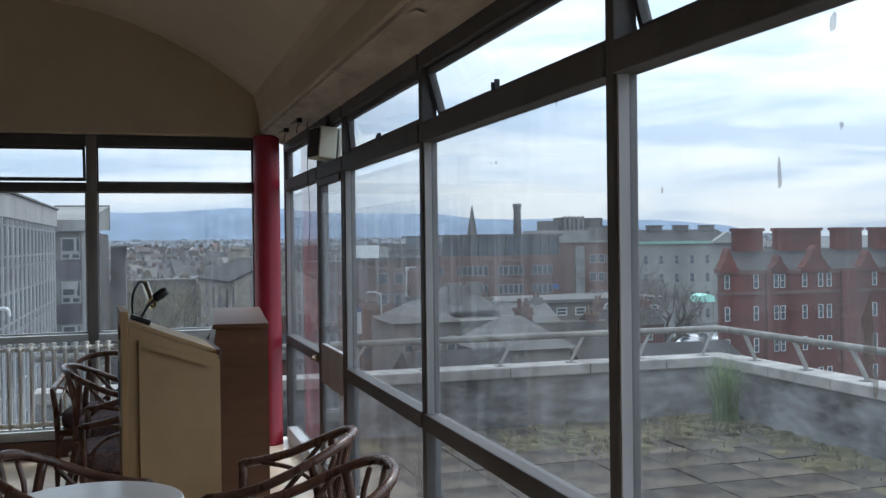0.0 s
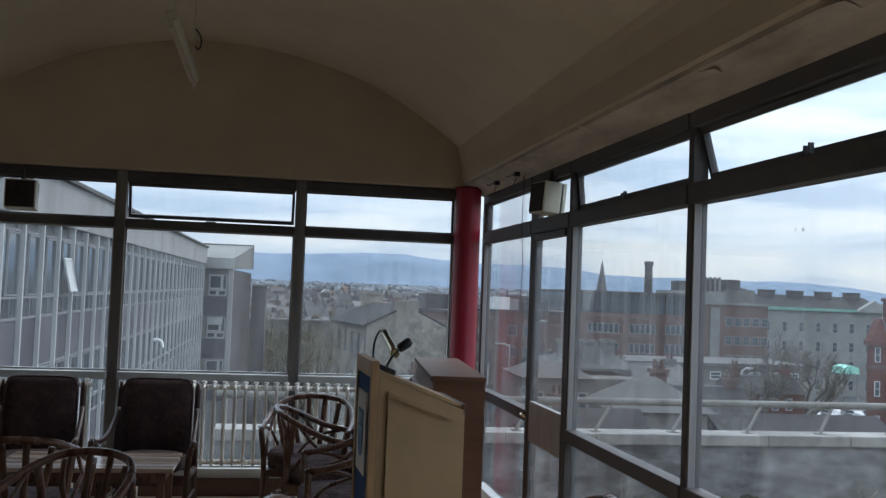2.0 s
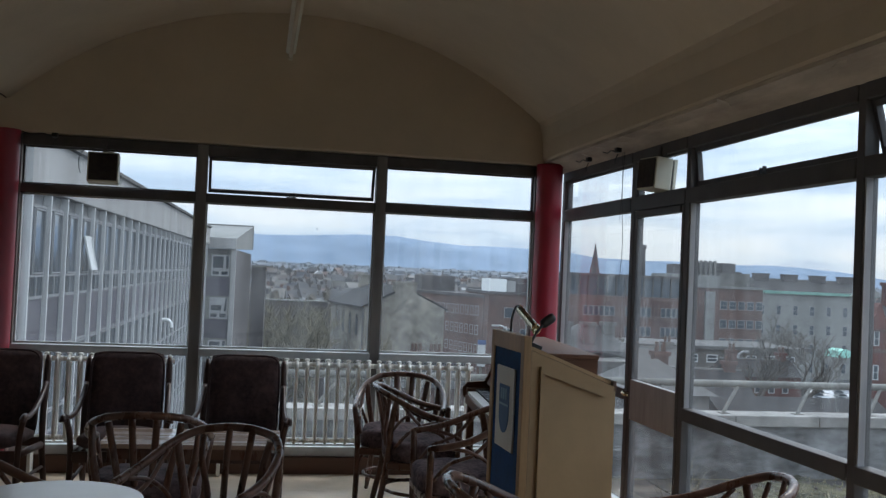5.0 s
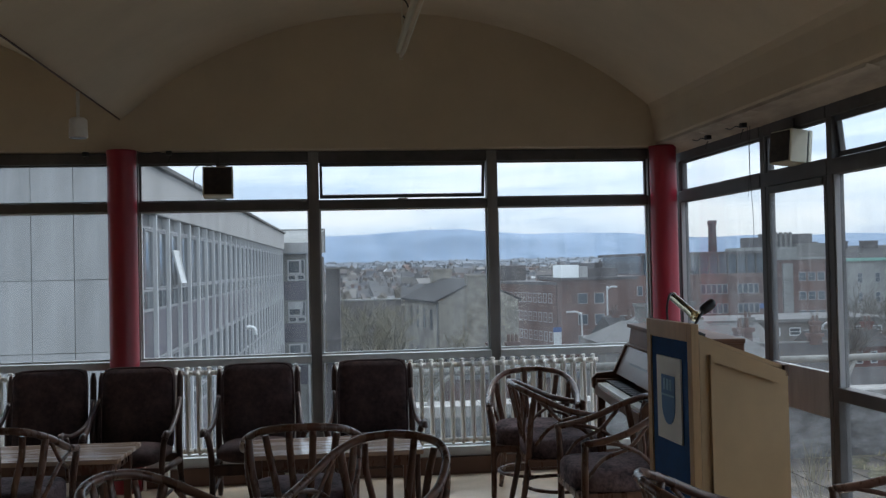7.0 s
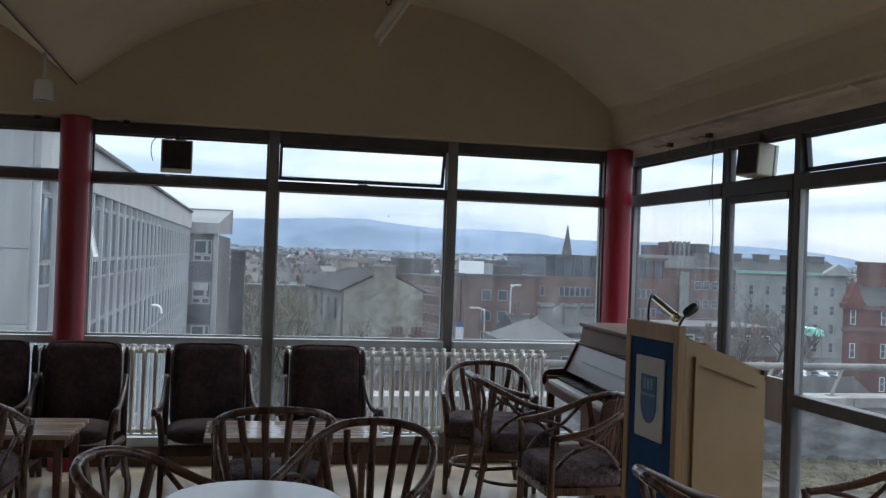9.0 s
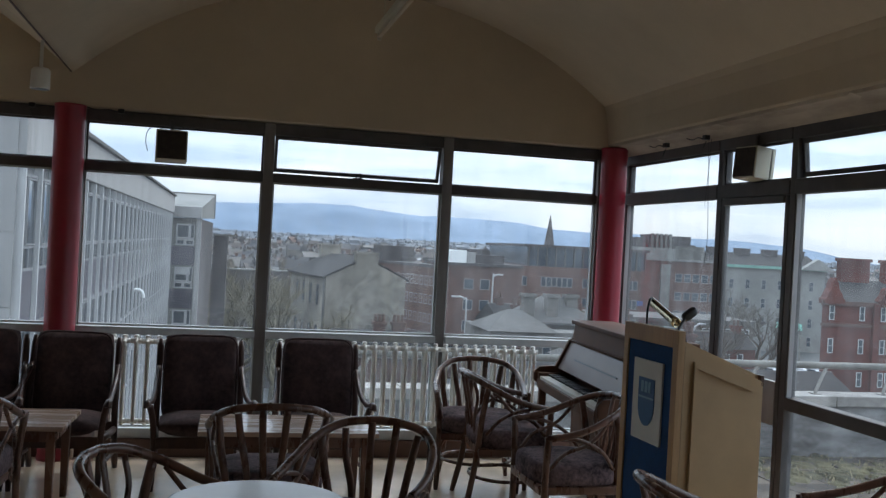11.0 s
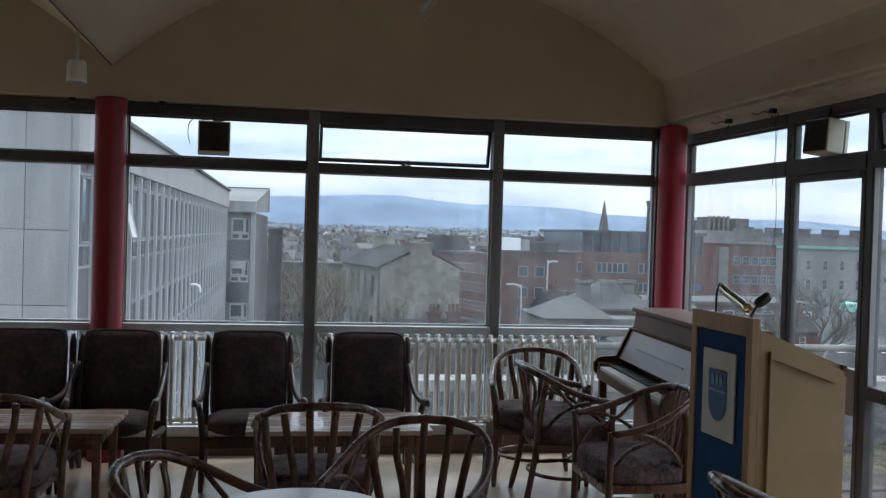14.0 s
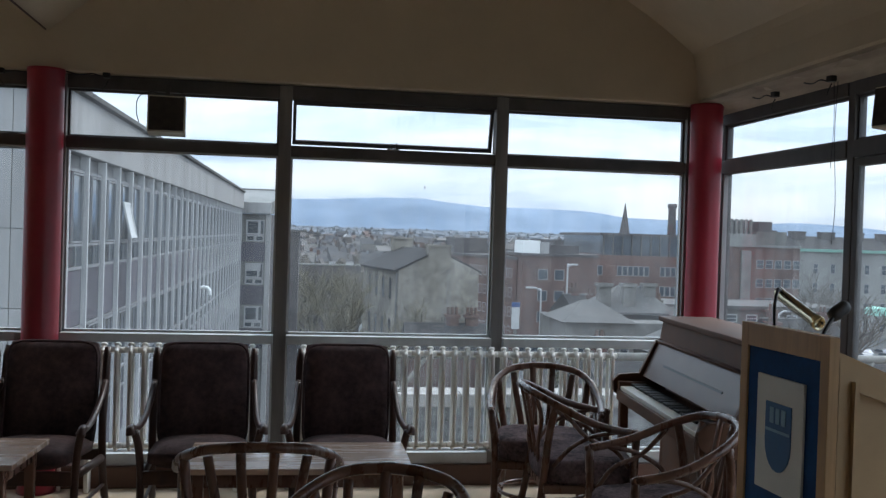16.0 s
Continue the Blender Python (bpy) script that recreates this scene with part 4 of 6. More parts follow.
def street_lamp(x, y, top, reach):
    l = tagged(new("street_lamp"), "tall grey street lamp with a curved arm", "street lamp", "street lamps")
    l.location = (x, y, 0)
    bm = bmesh.new()
    tube(bm, smooth_points([(0, 0, GZ), (0, 0, top - 1.2), (reach * 0.15, 0, top - 0.3), (reach * 0.5, 0, top)], 5), 0.11, 8)
    part("pole", bm, WINGF, l, soft=True)
    bm = bmesh.new()
    box(bm, min(reach * 0.5, reach), max(reach * 0.5, reach), -0.18, 0.18, top - 0.16, top + 0.05, bevel=0.05)
    part("lantern", bm, WINGF, l)


street_lamp(28.0, 112.0, 1.1, 1.3)
street_lamp(24.7, 112.0, -1.9, -1.9)
street_lamp(46.0, 92.0, -3.2, 1.2)
sg = tagged(new("sign"), "white totem sign with a blue top on the street", "sign")
boxes("panel", [(21.9, 22.9, 115.9, 116.1, -7.4, -4.6)], WFRAME, sg)
boxes("header", [(21.88, 22.92, 115.88, 116.12, -4.59, -4.0)], BLUEP, sg, "blue header")
boxes("post", [(22.2, 22.6, 115.95, 116.05, GZ, -7.41)], RAILM, sg)

# low pale stone villa with hipped slate roofs
vl = tagged(new("stone_villa"), "low pale stone villa with hipped slate roofs and stone chimneys", "house")
boxes("wall", [(14.6, 23.5, 60.0, 68.0, GZ, -2.7)], PALES, vl)
bm = bmesh.new()
for x0, x1, y0, y1, z0, h in ((14.3, 19.6, 59.6, 66.0, -2.7, 1.4), (17.4, 23.9, 63.0, 68.5, -2.2, 1.9)):
    cx, cy = (x0 + x1) / 2, (y0 + y1) / 2
    b = [bm.verts.new(p) for p in ((x0, y0, z0), (x1, y0, z0), (x1, y1, z0), (x0, y1, z0))]
    t = [bm.verts.new((x0 + (x1 - x0) * 0.42, cy, z0 + h)), bm.verts.new((x0 + (x1 - x0) * 0.62, cy, z0 + h))]
    bm.faces.new((b[0], b[1], t[1], t[0]))
    bm.faces.new((b[1], b[2], t[1]))
    bm.faces.new((b[2], b[3], t[0], t[1]))
    bm.faces.new((b[3], b[0], t[0]))
    bm.faces.new(b[::-1])
bmesh.ops.recalc_face_normals(bm, faces=bm.faces[:])
part("roof", bm, METALR, vl)
for x, y in ((18.3, 63.5), (20.3, 64.0), (22.2, 65.0)):
    chimney(vl, x, y, -1.8, 0.9, 0.8, 1.7, 0, PALES)
windows(vl, (15.3, 60.0, -4.9), (1, 0, 0), 0.7, 1.2, 5, 1, 1.6, 1, frame_mat=OFRAME, bar=0.09)

# large brown block with roof plant, seen beyond the corner
bb = tagged(new("brown_block"), "large brown brick block with water tanks and plant on the roof", "building")
boxes("wall", [(40.0, 61.2, 168.0, 190.0, GZ, 5.4)], DARKB, bb)
boxes("wall", [(61.0, 78.0, 150.0, 175.0, GZ, 5.2)], BRNB, bb)
boxes("roof_edge", [(60.8, 78.2, 149.8, 175.2, 5.2, 5.6)], GREYS, bb)
for x0, x1, z1 in ((62.8, 65.4, 9.1), (66.0, 70.2, 9.7), (71.4, 73.8, 9.6)):
    boxes("roof_tank", [(x0, x1, 152.0, 156.0, 7.4, z1)], DARKB, bb)
boxes("plant_room", [(61.6, 70.6, 151.0, 160.0, 5.6, 7.4)], GREYS, bb)
boxes("plant_room", [(70.6, 76.0, 151.0, 160.0, 5.6, 7.9)], PALES, bb)
for i in range(5):
    boxes("vent_pipe", [(66.2 + i * 0.85, 66.6 + i * 0.85, 151.4, 151.8, 7.4, 9.9)], PALES, bb)
boxes("brick_pier", [(61.0, 66.0, 149.6, 149.99, GZ, 4.6)], BRNB, bb)
boxes("brick_pier", [(67.5, 69.2, 149.6, 149.99, GZ, 4.6)], GREYS, bb)
windows(bb, (70.3, 150.0, 1.6), (1, 0, 0), 1.3, 1.5, 5, 4, 1.62, -3.2, frame_mat=OFRAME, bar=0.10)
windows(bb, (41.5, 168.0, -0.6), (1, 0, 0), 2.0, 1.5, 7, 3, 2.8, -3.3, frame_mat=DARKB, bar=0.1)

# grey stone terrace with green copper gutter and tall stacks
gt = tagged(new("grey_terrace"), "grey stone terrace with copper-green gutters and tall chimney stacks", "building")
boxes("wall", [(82.0, 112.0, 170.0, 184.0, GZ, 4.8)], GREYS, gt)
boxes("cornice", [(81.6, 112.4, 169.6, 184.4, 4.8, 5.35)], COPPER, gt)
bm = bmesh.new()
gable_roof(bm, 82, 112, 170, 184, 5.4, 2.4, "x", 0.2)
part("roof", bm, SLATE, gt)
for i in range(5):
    chimney(gt, 84.5 + i * 6.1, 176.0, 6.2, 3.0, 1.4, 2.5, 0, DARKB)
windows(gt, (84.0, 170.0, 0.6), (1, 0, 0), 1.1, 2.0, 8, 4, 3.5, -3.7, frame_mat=OFRAME, bar=0.12)
bm = bmesh.new()
prism(bm, [(106.0, 4.9), (113.5, 4.9), (109.8, 7.2)], "y", 169.0, 170.5)
part("pediment", bm, GREYS, gt)


# Victorian red brick range beyond the terrace
vic = tagged(new("victorian_range"), "Victorian red brick range with gables, bays and massive chimney stacks", "building")
V0 = 40.7
bm = bmesh.new()
prism(bm, [(V0, 60.0), (75.0, 60.0), (75.0, 74.0), (V0 + 9.6, 74.0)], "z", GZ, 0.6)
part("wall", bm, REDB, vic)
boxes("string_course", [(V0 - 0.1, 75.0, 59.88, 59.999, -1.35, -1.1)], BRNB, vic)
boxes("string_course", [(V0 - 0.1, 75.0, 59.88, 59.999, 0.25, 0.6)], BRNB, vic)
bm = bmesh.new()
rv = [bm.verts.new(p) for p in ((V0, 59.9, 0.61), (75, 59.9, 0.61), (75, 74, 0.61), (V0 + 9.6, 74, 0.61), (V0 + 5.6, 67, 2.2), (75, 67, 2.2))]
for f in ((0, 1, 5, 4), (3, 4, 5, 2), (0, 4, 3), (1, 2, 5), (0, 3, 2, 1)):
    bm.faces.new([rv[i] for i in f])
part("roof", bm, SLATE, vic)
for x, w, h in ((41.6, 1.7, 1.5), (46.2, 1.4, 1.0), (49.6, 2.7, 1.6), (54.6, 1.8, 1.2), (59.0, 2.7, 1.6), (64.0, 1.8, 1.2)):
    bm = bmesh.new()
    prism(bm, [(x - w / 2, 0.4), (x + w / 2, 0.4), (x + w / 2, 0.75), (x + w * 0.40, 0.85), (x + w * 0.34, 0.6 + h * 0.38), (x + w * 0.20, 0.6 + h * 0.62), (x + w * 0.12, 0.6 + h * 0.98), (x, 0.6 + h * 1.2), (x - w * 0.12, 0.6 + h * 0.98), (x - w * 0.20, 0.6 + h * 0.62), (x - w * 0.34, 0.6 + h * 0.38), (x - w * 0.40, 0.85), (x - w / 2, 0.75)], "y", 59.75, 60.6)
    part("gable", bm, REDB, vic)
for x0, x1 in ((45.0, 45.5), (52.0, 53.4), (57.0, 57.5)):
    boxes("pier", [(x0, x1, 59.7, 59.999, GZ, 0.5)], REDB, vic)
for x, w in ((47.6, 2.6), (52.6, 4.4), (57.7, 2.8), (61.3, 1.9), (65.5, 4.4)):
    chimney(vic, x, 66.5, 1.0, w, 0.8, 3.0, 0, REDB)
    boxes("chimney_cap", [(x - w / 2 - 0.08, x + w / 2 + 0.08, 66.0, 67.0, 3.80, 4.02)], BRNB, vic)
for x in (41.3, 43.9, 45.75, 46.35, 48.4, 49.9, 50.7, 53.0, 55.1, 57.6, 58.3, 60.4, 62.4):
    windows(vic, (x, 60.0, -0.85), (1, 0, 0), 0.44, 1.12, 1, 4, 1, -2.55, bar=0.048, proud=0.07)
    boxes("lintel", [(x - 0.1, x + 0.62, 59.90, 59.998, 0.31 + 0.0, 0.42)], PALES, vic)

# spire and tall chimney far away
spire = tagged(new("church_spire"), "slender grey stone church spire far off", "church")
bm = bmesh.new()
lathe(bm, [(3.4, GZ), (3.4, 16), (3.0, 17), (0.15, 33.6)], 8, (158.4, 500, 0))
part("steeple", bm, DARKB, spire)
stack = tagged(new("factory_chimney"), "tall round brick factory chimney far off", "chimney")
bm = bmesh.new()
lathe(bm, [(3.0, GZ), (2.0, 31.5), (2.5, 32.2), (2.5, 34.0), (2.0, 34.2)], 16, (184.6, 500, 0))
part("shaft", bm, DARKB, stack, soft=True)

# near roofs below the terrace
def hip_roof(bm, x0, x1, y0, y1, z0, h, k=0.4):
    cy = (y0 + y1) / 2
    b = [bm.verts.new(p) for p in ((x0, y0, z0), (x1, y0, z0), (x1, y1, z0), (x0, y1, z0))]
    t = [bm.verts.new((x0 + (x1 - x0) * k, cy, z0 + h)), bm.verts.new((x1 - (x1 - x0) * k, cy, z0 + h))]
    for f in ((b[0], b[1], t[1], t[0]), (b[1], b[2], t[1]), (b[2], b[3], t[0], t[1]), (b[3], b[0], t[0]), b[::-1]):
        bm.faces.new(f)


ir = tagged(new("hipped_house"), "low stone house with a pale slate hipped roof", "house")
boxes("wall", [(17.2, 22.6, 47.0, 53.0, GZ, -3.75)], PALES, ir)
bm = bmesh.new()
hip_roof(bm, 16.8, 23.0, 46.6, 53.4, -3.75, 1.8)
part("roof", bm, METALR, ir)
chimney(ir, 21.4, 52.0, -2.9, 0.9, 0.7, 1.3, 2, BRNB)
windows(ir, (17.4, 47.0, -6.0), (1, 0, 0), 0.7, 1.3, 4, 1, 1.5, 1, frame_mat=OFRAME, bar=0.08)
ir2 = tagged(new("long_low_building"), "low pale building with a flat roof and window strip", "building")
boxes("wall", [(33.0, 54.5, 95.0, 104.0, GZ, -3.1)], PALES, ir2)
boxes("roof", [(32.5, 55.0, 94.5, 104.5, -3.1, -2.75)], METALR, ir2)
windows(ir2, (34.5, 95.0, -4.6), (1, 0, 0), 1.3, 0.9, 9, 1, 2.3, 1, bar=0.12)
ir3 = tagged(new("slate_shed"), "long slate-roofed shed beside the yard", "building")
boxes("wall", [(24.5, 36.0, 47.0, 56.0, GZ, -6.0)], BRNB, ir3)
bm = bmesh.new()
gable_roof(bm, 24.5, 36, 47, 56, -6.0, 1.8, "x")
part("roof", bm, SLATE, ir3)
windows(ir3, (25.0, 47.0, -8.4), (1, 0, 0), 0.7, 1.3, 6, 1, 1.7, 1, bar=0.09)
ir4 = tagged(new("brick_workshop"), "small red brick workshop with a slate roof", "building")
boxes("wall", [(10.8, 16.2, 38.0, 44.0, GZ, -4.6)], REDB, ir4)
bm = bmesh.new()
gable_roof(bm, 10.8, 16.2, 38, 44, -4.6, 1.5, "x")
part("roof", bm, SLATE, ir4)
windows(ir4, (11.3, 38.0, -6.6), (1, 0, 0), 0.55, 1.2, 4, 1, 1.2, 1, bar=0.08)
ir5 = tagged(new("yard_building"), "plain grey two-storey building beside the car park", "building")
boxes("wall", [(57.0, 69.0, 118.0, 130.0, GZ, -4.0)], GREYS, ir5)
boxes("roof", [(56.7, 69.3, 117.7, 130.3, -4.0, -3.6)], DARKB, ir5)
windows(ir5, (58.0, 118.0, -6.4), (1, 0, 0), 1.2, 1.2, 4, 2, 2.6, -3.0, frame_mat=OFRAME, bar=0.12)
aw = tagged(new("awning"), "pale green canvas awning in the yard", "awning")
bm = bmesh.new()
prism(bm, [(92.2, -6.4), (95.2, -6.4), (95.0, -5.3), (93.7, -4.9), (92.4, -5.3)], "y", 150.0, 154.0)
part("canopy", bm, TEAL, aw)
boxes("post", [(92.3, 92.5, 150.2, 150.4, GZ, -6.4)], RAILM, aw)
boxes("post", [(94.9, 95.1, 150.2, 150.4, GZ, -6.4)], RAILM, aw)


# parked cars
def car():
    c = thing("parked_car", (0, 0, 0), "small parked car in the yard", "car", "parked cars")
    bm = bmesh.new()
    prism(bm, [(-2.0, 0.3), (2.0, 0.3), (2.05, 0.75), (1.25, 0.88), (0.7, 1.38), (-0.9, 1.42), (-1.7, 0.95), (-2.05, 0.85)], "y", -0.82, 0.82)
    bmesh.ops.bevel(bm, geom=bm.edges[:], offset=0.07, segments=2, affect="EDGES")
    part("body", bm, CARP, c, soft=False)
    bm = bmesh.new()
    prism(bm, [(1.12, 0.92), (0.68, 1.32), (-0.86, 1.35), (-1.5, 0.97)], "y", -0.835, 0.835)
    part("windows", bm, WGLASS, c)
    for x in (-1.25, 1.25):
        for y in (-0.8, 0.8):
            bm = bmesh.new()
            tube(bm, [(x, y - 0.09, 0.31), (x, y + 0.09, 0.31)], 0.31, 14)
            part("wheel", bm, BLACKP, c)
    return c


cr = car()
rs = random.Random(5)
spots = [(76 + 3.6 * (i % 5) + rs.uniform(-.3, .3), 132 + 6 * (i // 5), rs.choice((88, 92, 272))) for i in range(15)] + [(9.0, 52.0, 20)]
cr.matrix_basis = pose(spots[0][0], spots[0][1], GZ, 0, 0, spots[0][2])
for x, y, a in spots[1:]:
    copy_thing(cr, pose(x, y, GZ, 0, 0, a))


# bare winter trees
def bare_tree(x, y, z, h, seed, mat=None, label="bare winter tree with a fine spread of twigs"):
    t = tagged(new("bare_tree"), label, "tree", "bare trees")
    t.location = (x, y, z)
    q = random.Random(seed)
    trunk = bmesh.new()
    crown = bmesh.new()

    def limb(bm, p, d, length, r, depth):
        pts = [p]
        for _ in range(4):
            d = (d + Vector((q.gauss(0, 0.12), q.gauss(0, 0.12), q.gauss(0.04, 0.06)))).normalized()
            pts.append(pts[-1] + d * length / 4)
        tube(bm, pts, [r * (1 - 0.12 * k) for k in range(5)], 5 if depth < 2 else 3)
        if depth < 4:
            for _ in range(4 if depth < 3 else 5):
                k = q.choice((2, 3, 4, 4))
                a = q.uniform(0, 6.28)
                nd = (d * q.uniform(0.55, 1.0) + Vector((math.cos(a), math.sin(a), q.uniform(0.0, 0.6))) * q.uniform(0.5, 0.95)).normalized()
                limb(crown, pts[k], nd, length * q.uniform(0.55, 0.8), max(r * 0.55, 0.022), depth + 1)
    limb(trunk, Vector((0, 0, 0)), Vector((0, 0, 1)), h * 0.36, h * 0.026, 0)
    part("trunk", trunk, mat or BARK, t, soft=True)
    part("crown", crown, mat or BARK, t)
    return t


bare_tree(52.0, 92.0, GZ, 15, 2)
bare_tree(58.0, 104.0, GZ, 14, 3)
bare_tree(44.0, 84.0, GZ, 12, 7)
bare_tree(-1.5, 84.0, GZ, 16.5, 4, TWIG)
bare_tree(-4.2, 80.0, GZ, 15.5, 24, TWIG)
bare_tree(-6.4, 86.0, GZ, 16, 25, TWIG)
bare_tree(1.5, 88.0, GZ, 15.5, 5, TWIG)
bare_tree(-4.0, 92.0, GZ, 17, 6)
bare_tree(0.0, 78.0, GZ, 14, 15, TWIG)
bare_tree(3.4, 84.0, GZ, 12, 16, TWIG)
bare_tree(36.0, 90.0, GZ, 9, 8)
bare_tree(27.0, 62.0, GZ, 8, 9)
bare_tree(62.0, 110.0, GZ, 13, 10)
bare_tree(30.0, 74.0, GZ, 9, 12)
bare_tree(48.5, 90.0, GZ, 13, 13)

LEAFM = material("brown-green winter shrub leaves", (0.085, 0.075, 0.035), 0.8, vary=0.5, scale=0.9, spec=0.2)


def shrub(x, y, z, r, h, seed):
    """An evergreen bush: short stems and a ragged crown of small leaves."""
    b = tagged(new("shrub"), "ragged brown-green shrub between the roofs", "shrub", "shrubs")
    b.location = (x, y, z)
    q = random.Random(seed)
    bm = bmesh.new()
    lobes = []
    for _ in range(7):
        a, u = q.uniform(0, 6.28), q.uniform(0.2, 0.75)
        tip = Vector((math.cos(a) * r * u, math.sin(a) * r * u, h * q.uniform(0.55, 0.85)))
        tube(bm, [(0, 0, 0), tuple(tip * 0.5), tuple(tip)], [0.12, 0.08, 0.04], 5)
        lobes.append((tip, r * q.uniform(0.3, 0.5)))
    part("stems", bm, BARK, b)
    bm = bmesh.new()
    for tip, s in lobes:
        for _ in range(170):
            d = Vector((q.gauss(0, 1), q.gauss(0, 1), q.gauss(0, 0.8))).normalized() * s * q.random() ** 0.4
            p, n = tip + d, Vector((q.gauss(0, 1), q.gauss(0, 1), q.gauss(0, 1))).normalized()
            e1 = n.orthogonal().normalized() * 0.13
            e2 = n.cross(e1) * 0.7
            bm.faces.new([bm.verts.new(p + v) for v in (-e1, -e2, e1, e2)])
    part("crown", bm, LEAFM, b)


shrub(35.5, 71.0, GZ, 3.0, 8.6, 41)
shrub(31.9, 71.5, GZ, 2.4, 8.8, 42)
shrub(38.6, 73.0, GZ, 2.6, 8.4, 43)
shrub(14.0, 56.0, GZ, 2.0, 8.2, 44)


def small_house(x, y, w, d, eave, rise, wall, roof, turn, cols):
    h = tagged(new("small_house"), "small old house with a slate roof and chimney", "house", "small houses")
    h.matrix_basis = pose(x, y, 0, 0, 0, turn)
    boxes("wall", [(0, w, 0, d, GZ, eave)], wall, h)
    bm = bmesh.new()
    gable_roof(bm, 0, w, 0, d, eave, rise, "x", 0.3)
    part("roof", bm, roof, h)
    boxes("ridge", [(-0.1, w + 0.1, d / 2 - 0.12, d / 2 + 0.12, eave + rise - 0.06, eave + rise + 0.06)], GREYS, h)
    chimney(h, w * 0.15, d / 2, eave + rise * 0.6, 0.9, 0.7, 1.5, 2, BRNB)
    chimney(h, w * 0.88, d / 2, eave + rise * 0.6, 0.9, 0.7, 1.3, 2, wall)
    windows(h, (w * 0.12, 0, eave - 1.9), (1, 0, 0), 0.75, 1.25, cols, 2, w * 0.8 / cols, -2.8, frame_mat=WINGF, bar=0.1)


small_house(25.0, 62.0, 7.5, 6.0, -5.0, 1.6, BRNB, SLATE, -6, 4)
small_house(29.0, 84.0, 9.0, 6.5, -4.7, 1.8, PALES, METALR, 8, 5)
small_house(20.5, 78.0, 8.0, 6.0, -4.2, 1.8, STONE, SLATE, -12, 4)
small_house(43.5, 88.0, 8.0, 5.0, -5.4, 1.5, REDB, SLATE, 4, 4)
small_house(26.0, 100.0, 9.0, 7.0, -4.3, 2.0, BRNB, SLATE, 10, 5)
small_house(17.0, 57.0, 5.5, 5.0, -6.2, 1.4, REDB, SLATE, 20, 3)

# the city beyond: hundreds of small roofs, thinning towards the hills
CITYM = bpy.data.materials.new("distant roofs and walls")
CITYM.use_nodes = True
t_ = CITYM.node_tree
b_ = t_.nodes["Principled BSDF"]
b_.inputs["Roughness"].default_value = 0.85
g_ = t_.nodes.new("ShaderNodeNewGeometry")
r_ = t_.nodes.new("ShaderNodeValToRGB")
r_.color_ramp.interpolation = "CONSTANT"
for k, (p, c) in enumerate(((0.0, (0.070, 0.066, 0.066)), (0.3, (0.098, 0.082, 0.074)), (0.5, (0.048, 0.048, 0.052)), (0.68, (0.145, 0.132, 0.12)), (0.84, (0.11, 0.070, 0.058)), (0.965, (0.30, 0.29, 0.28)))):
    e = r_.color_ramp.elements[k] if k < 2 else r_.color_ramp.elements.new(p)
    e.position = p
    e.color = (*c, 1)
t_.links.new(g_.outputs["Random Per Island"], r_.inputs["Fac"])
t_.links.new(r_.outputs["Color"], b_.inputs["Base Color"])
# paler and bluer than the nearer roofs: distance haze mixed into the base colour
FARM = bpy.data.materials.new("far roofs with painted haze")
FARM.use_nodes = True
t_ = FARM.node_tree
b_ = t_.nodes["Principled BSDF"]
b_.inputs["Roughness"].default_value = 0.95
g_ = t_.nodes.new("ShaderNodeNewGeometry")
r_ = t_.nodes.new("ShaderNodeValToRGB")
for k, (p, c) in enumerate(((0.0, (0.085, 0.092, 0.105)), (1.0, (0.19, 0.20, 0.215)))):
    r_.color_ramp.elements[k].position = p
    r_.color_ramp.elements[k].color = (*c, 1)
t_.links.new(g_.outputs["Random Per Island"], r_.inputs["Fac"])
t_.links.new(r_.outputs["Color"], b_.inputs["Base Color"])


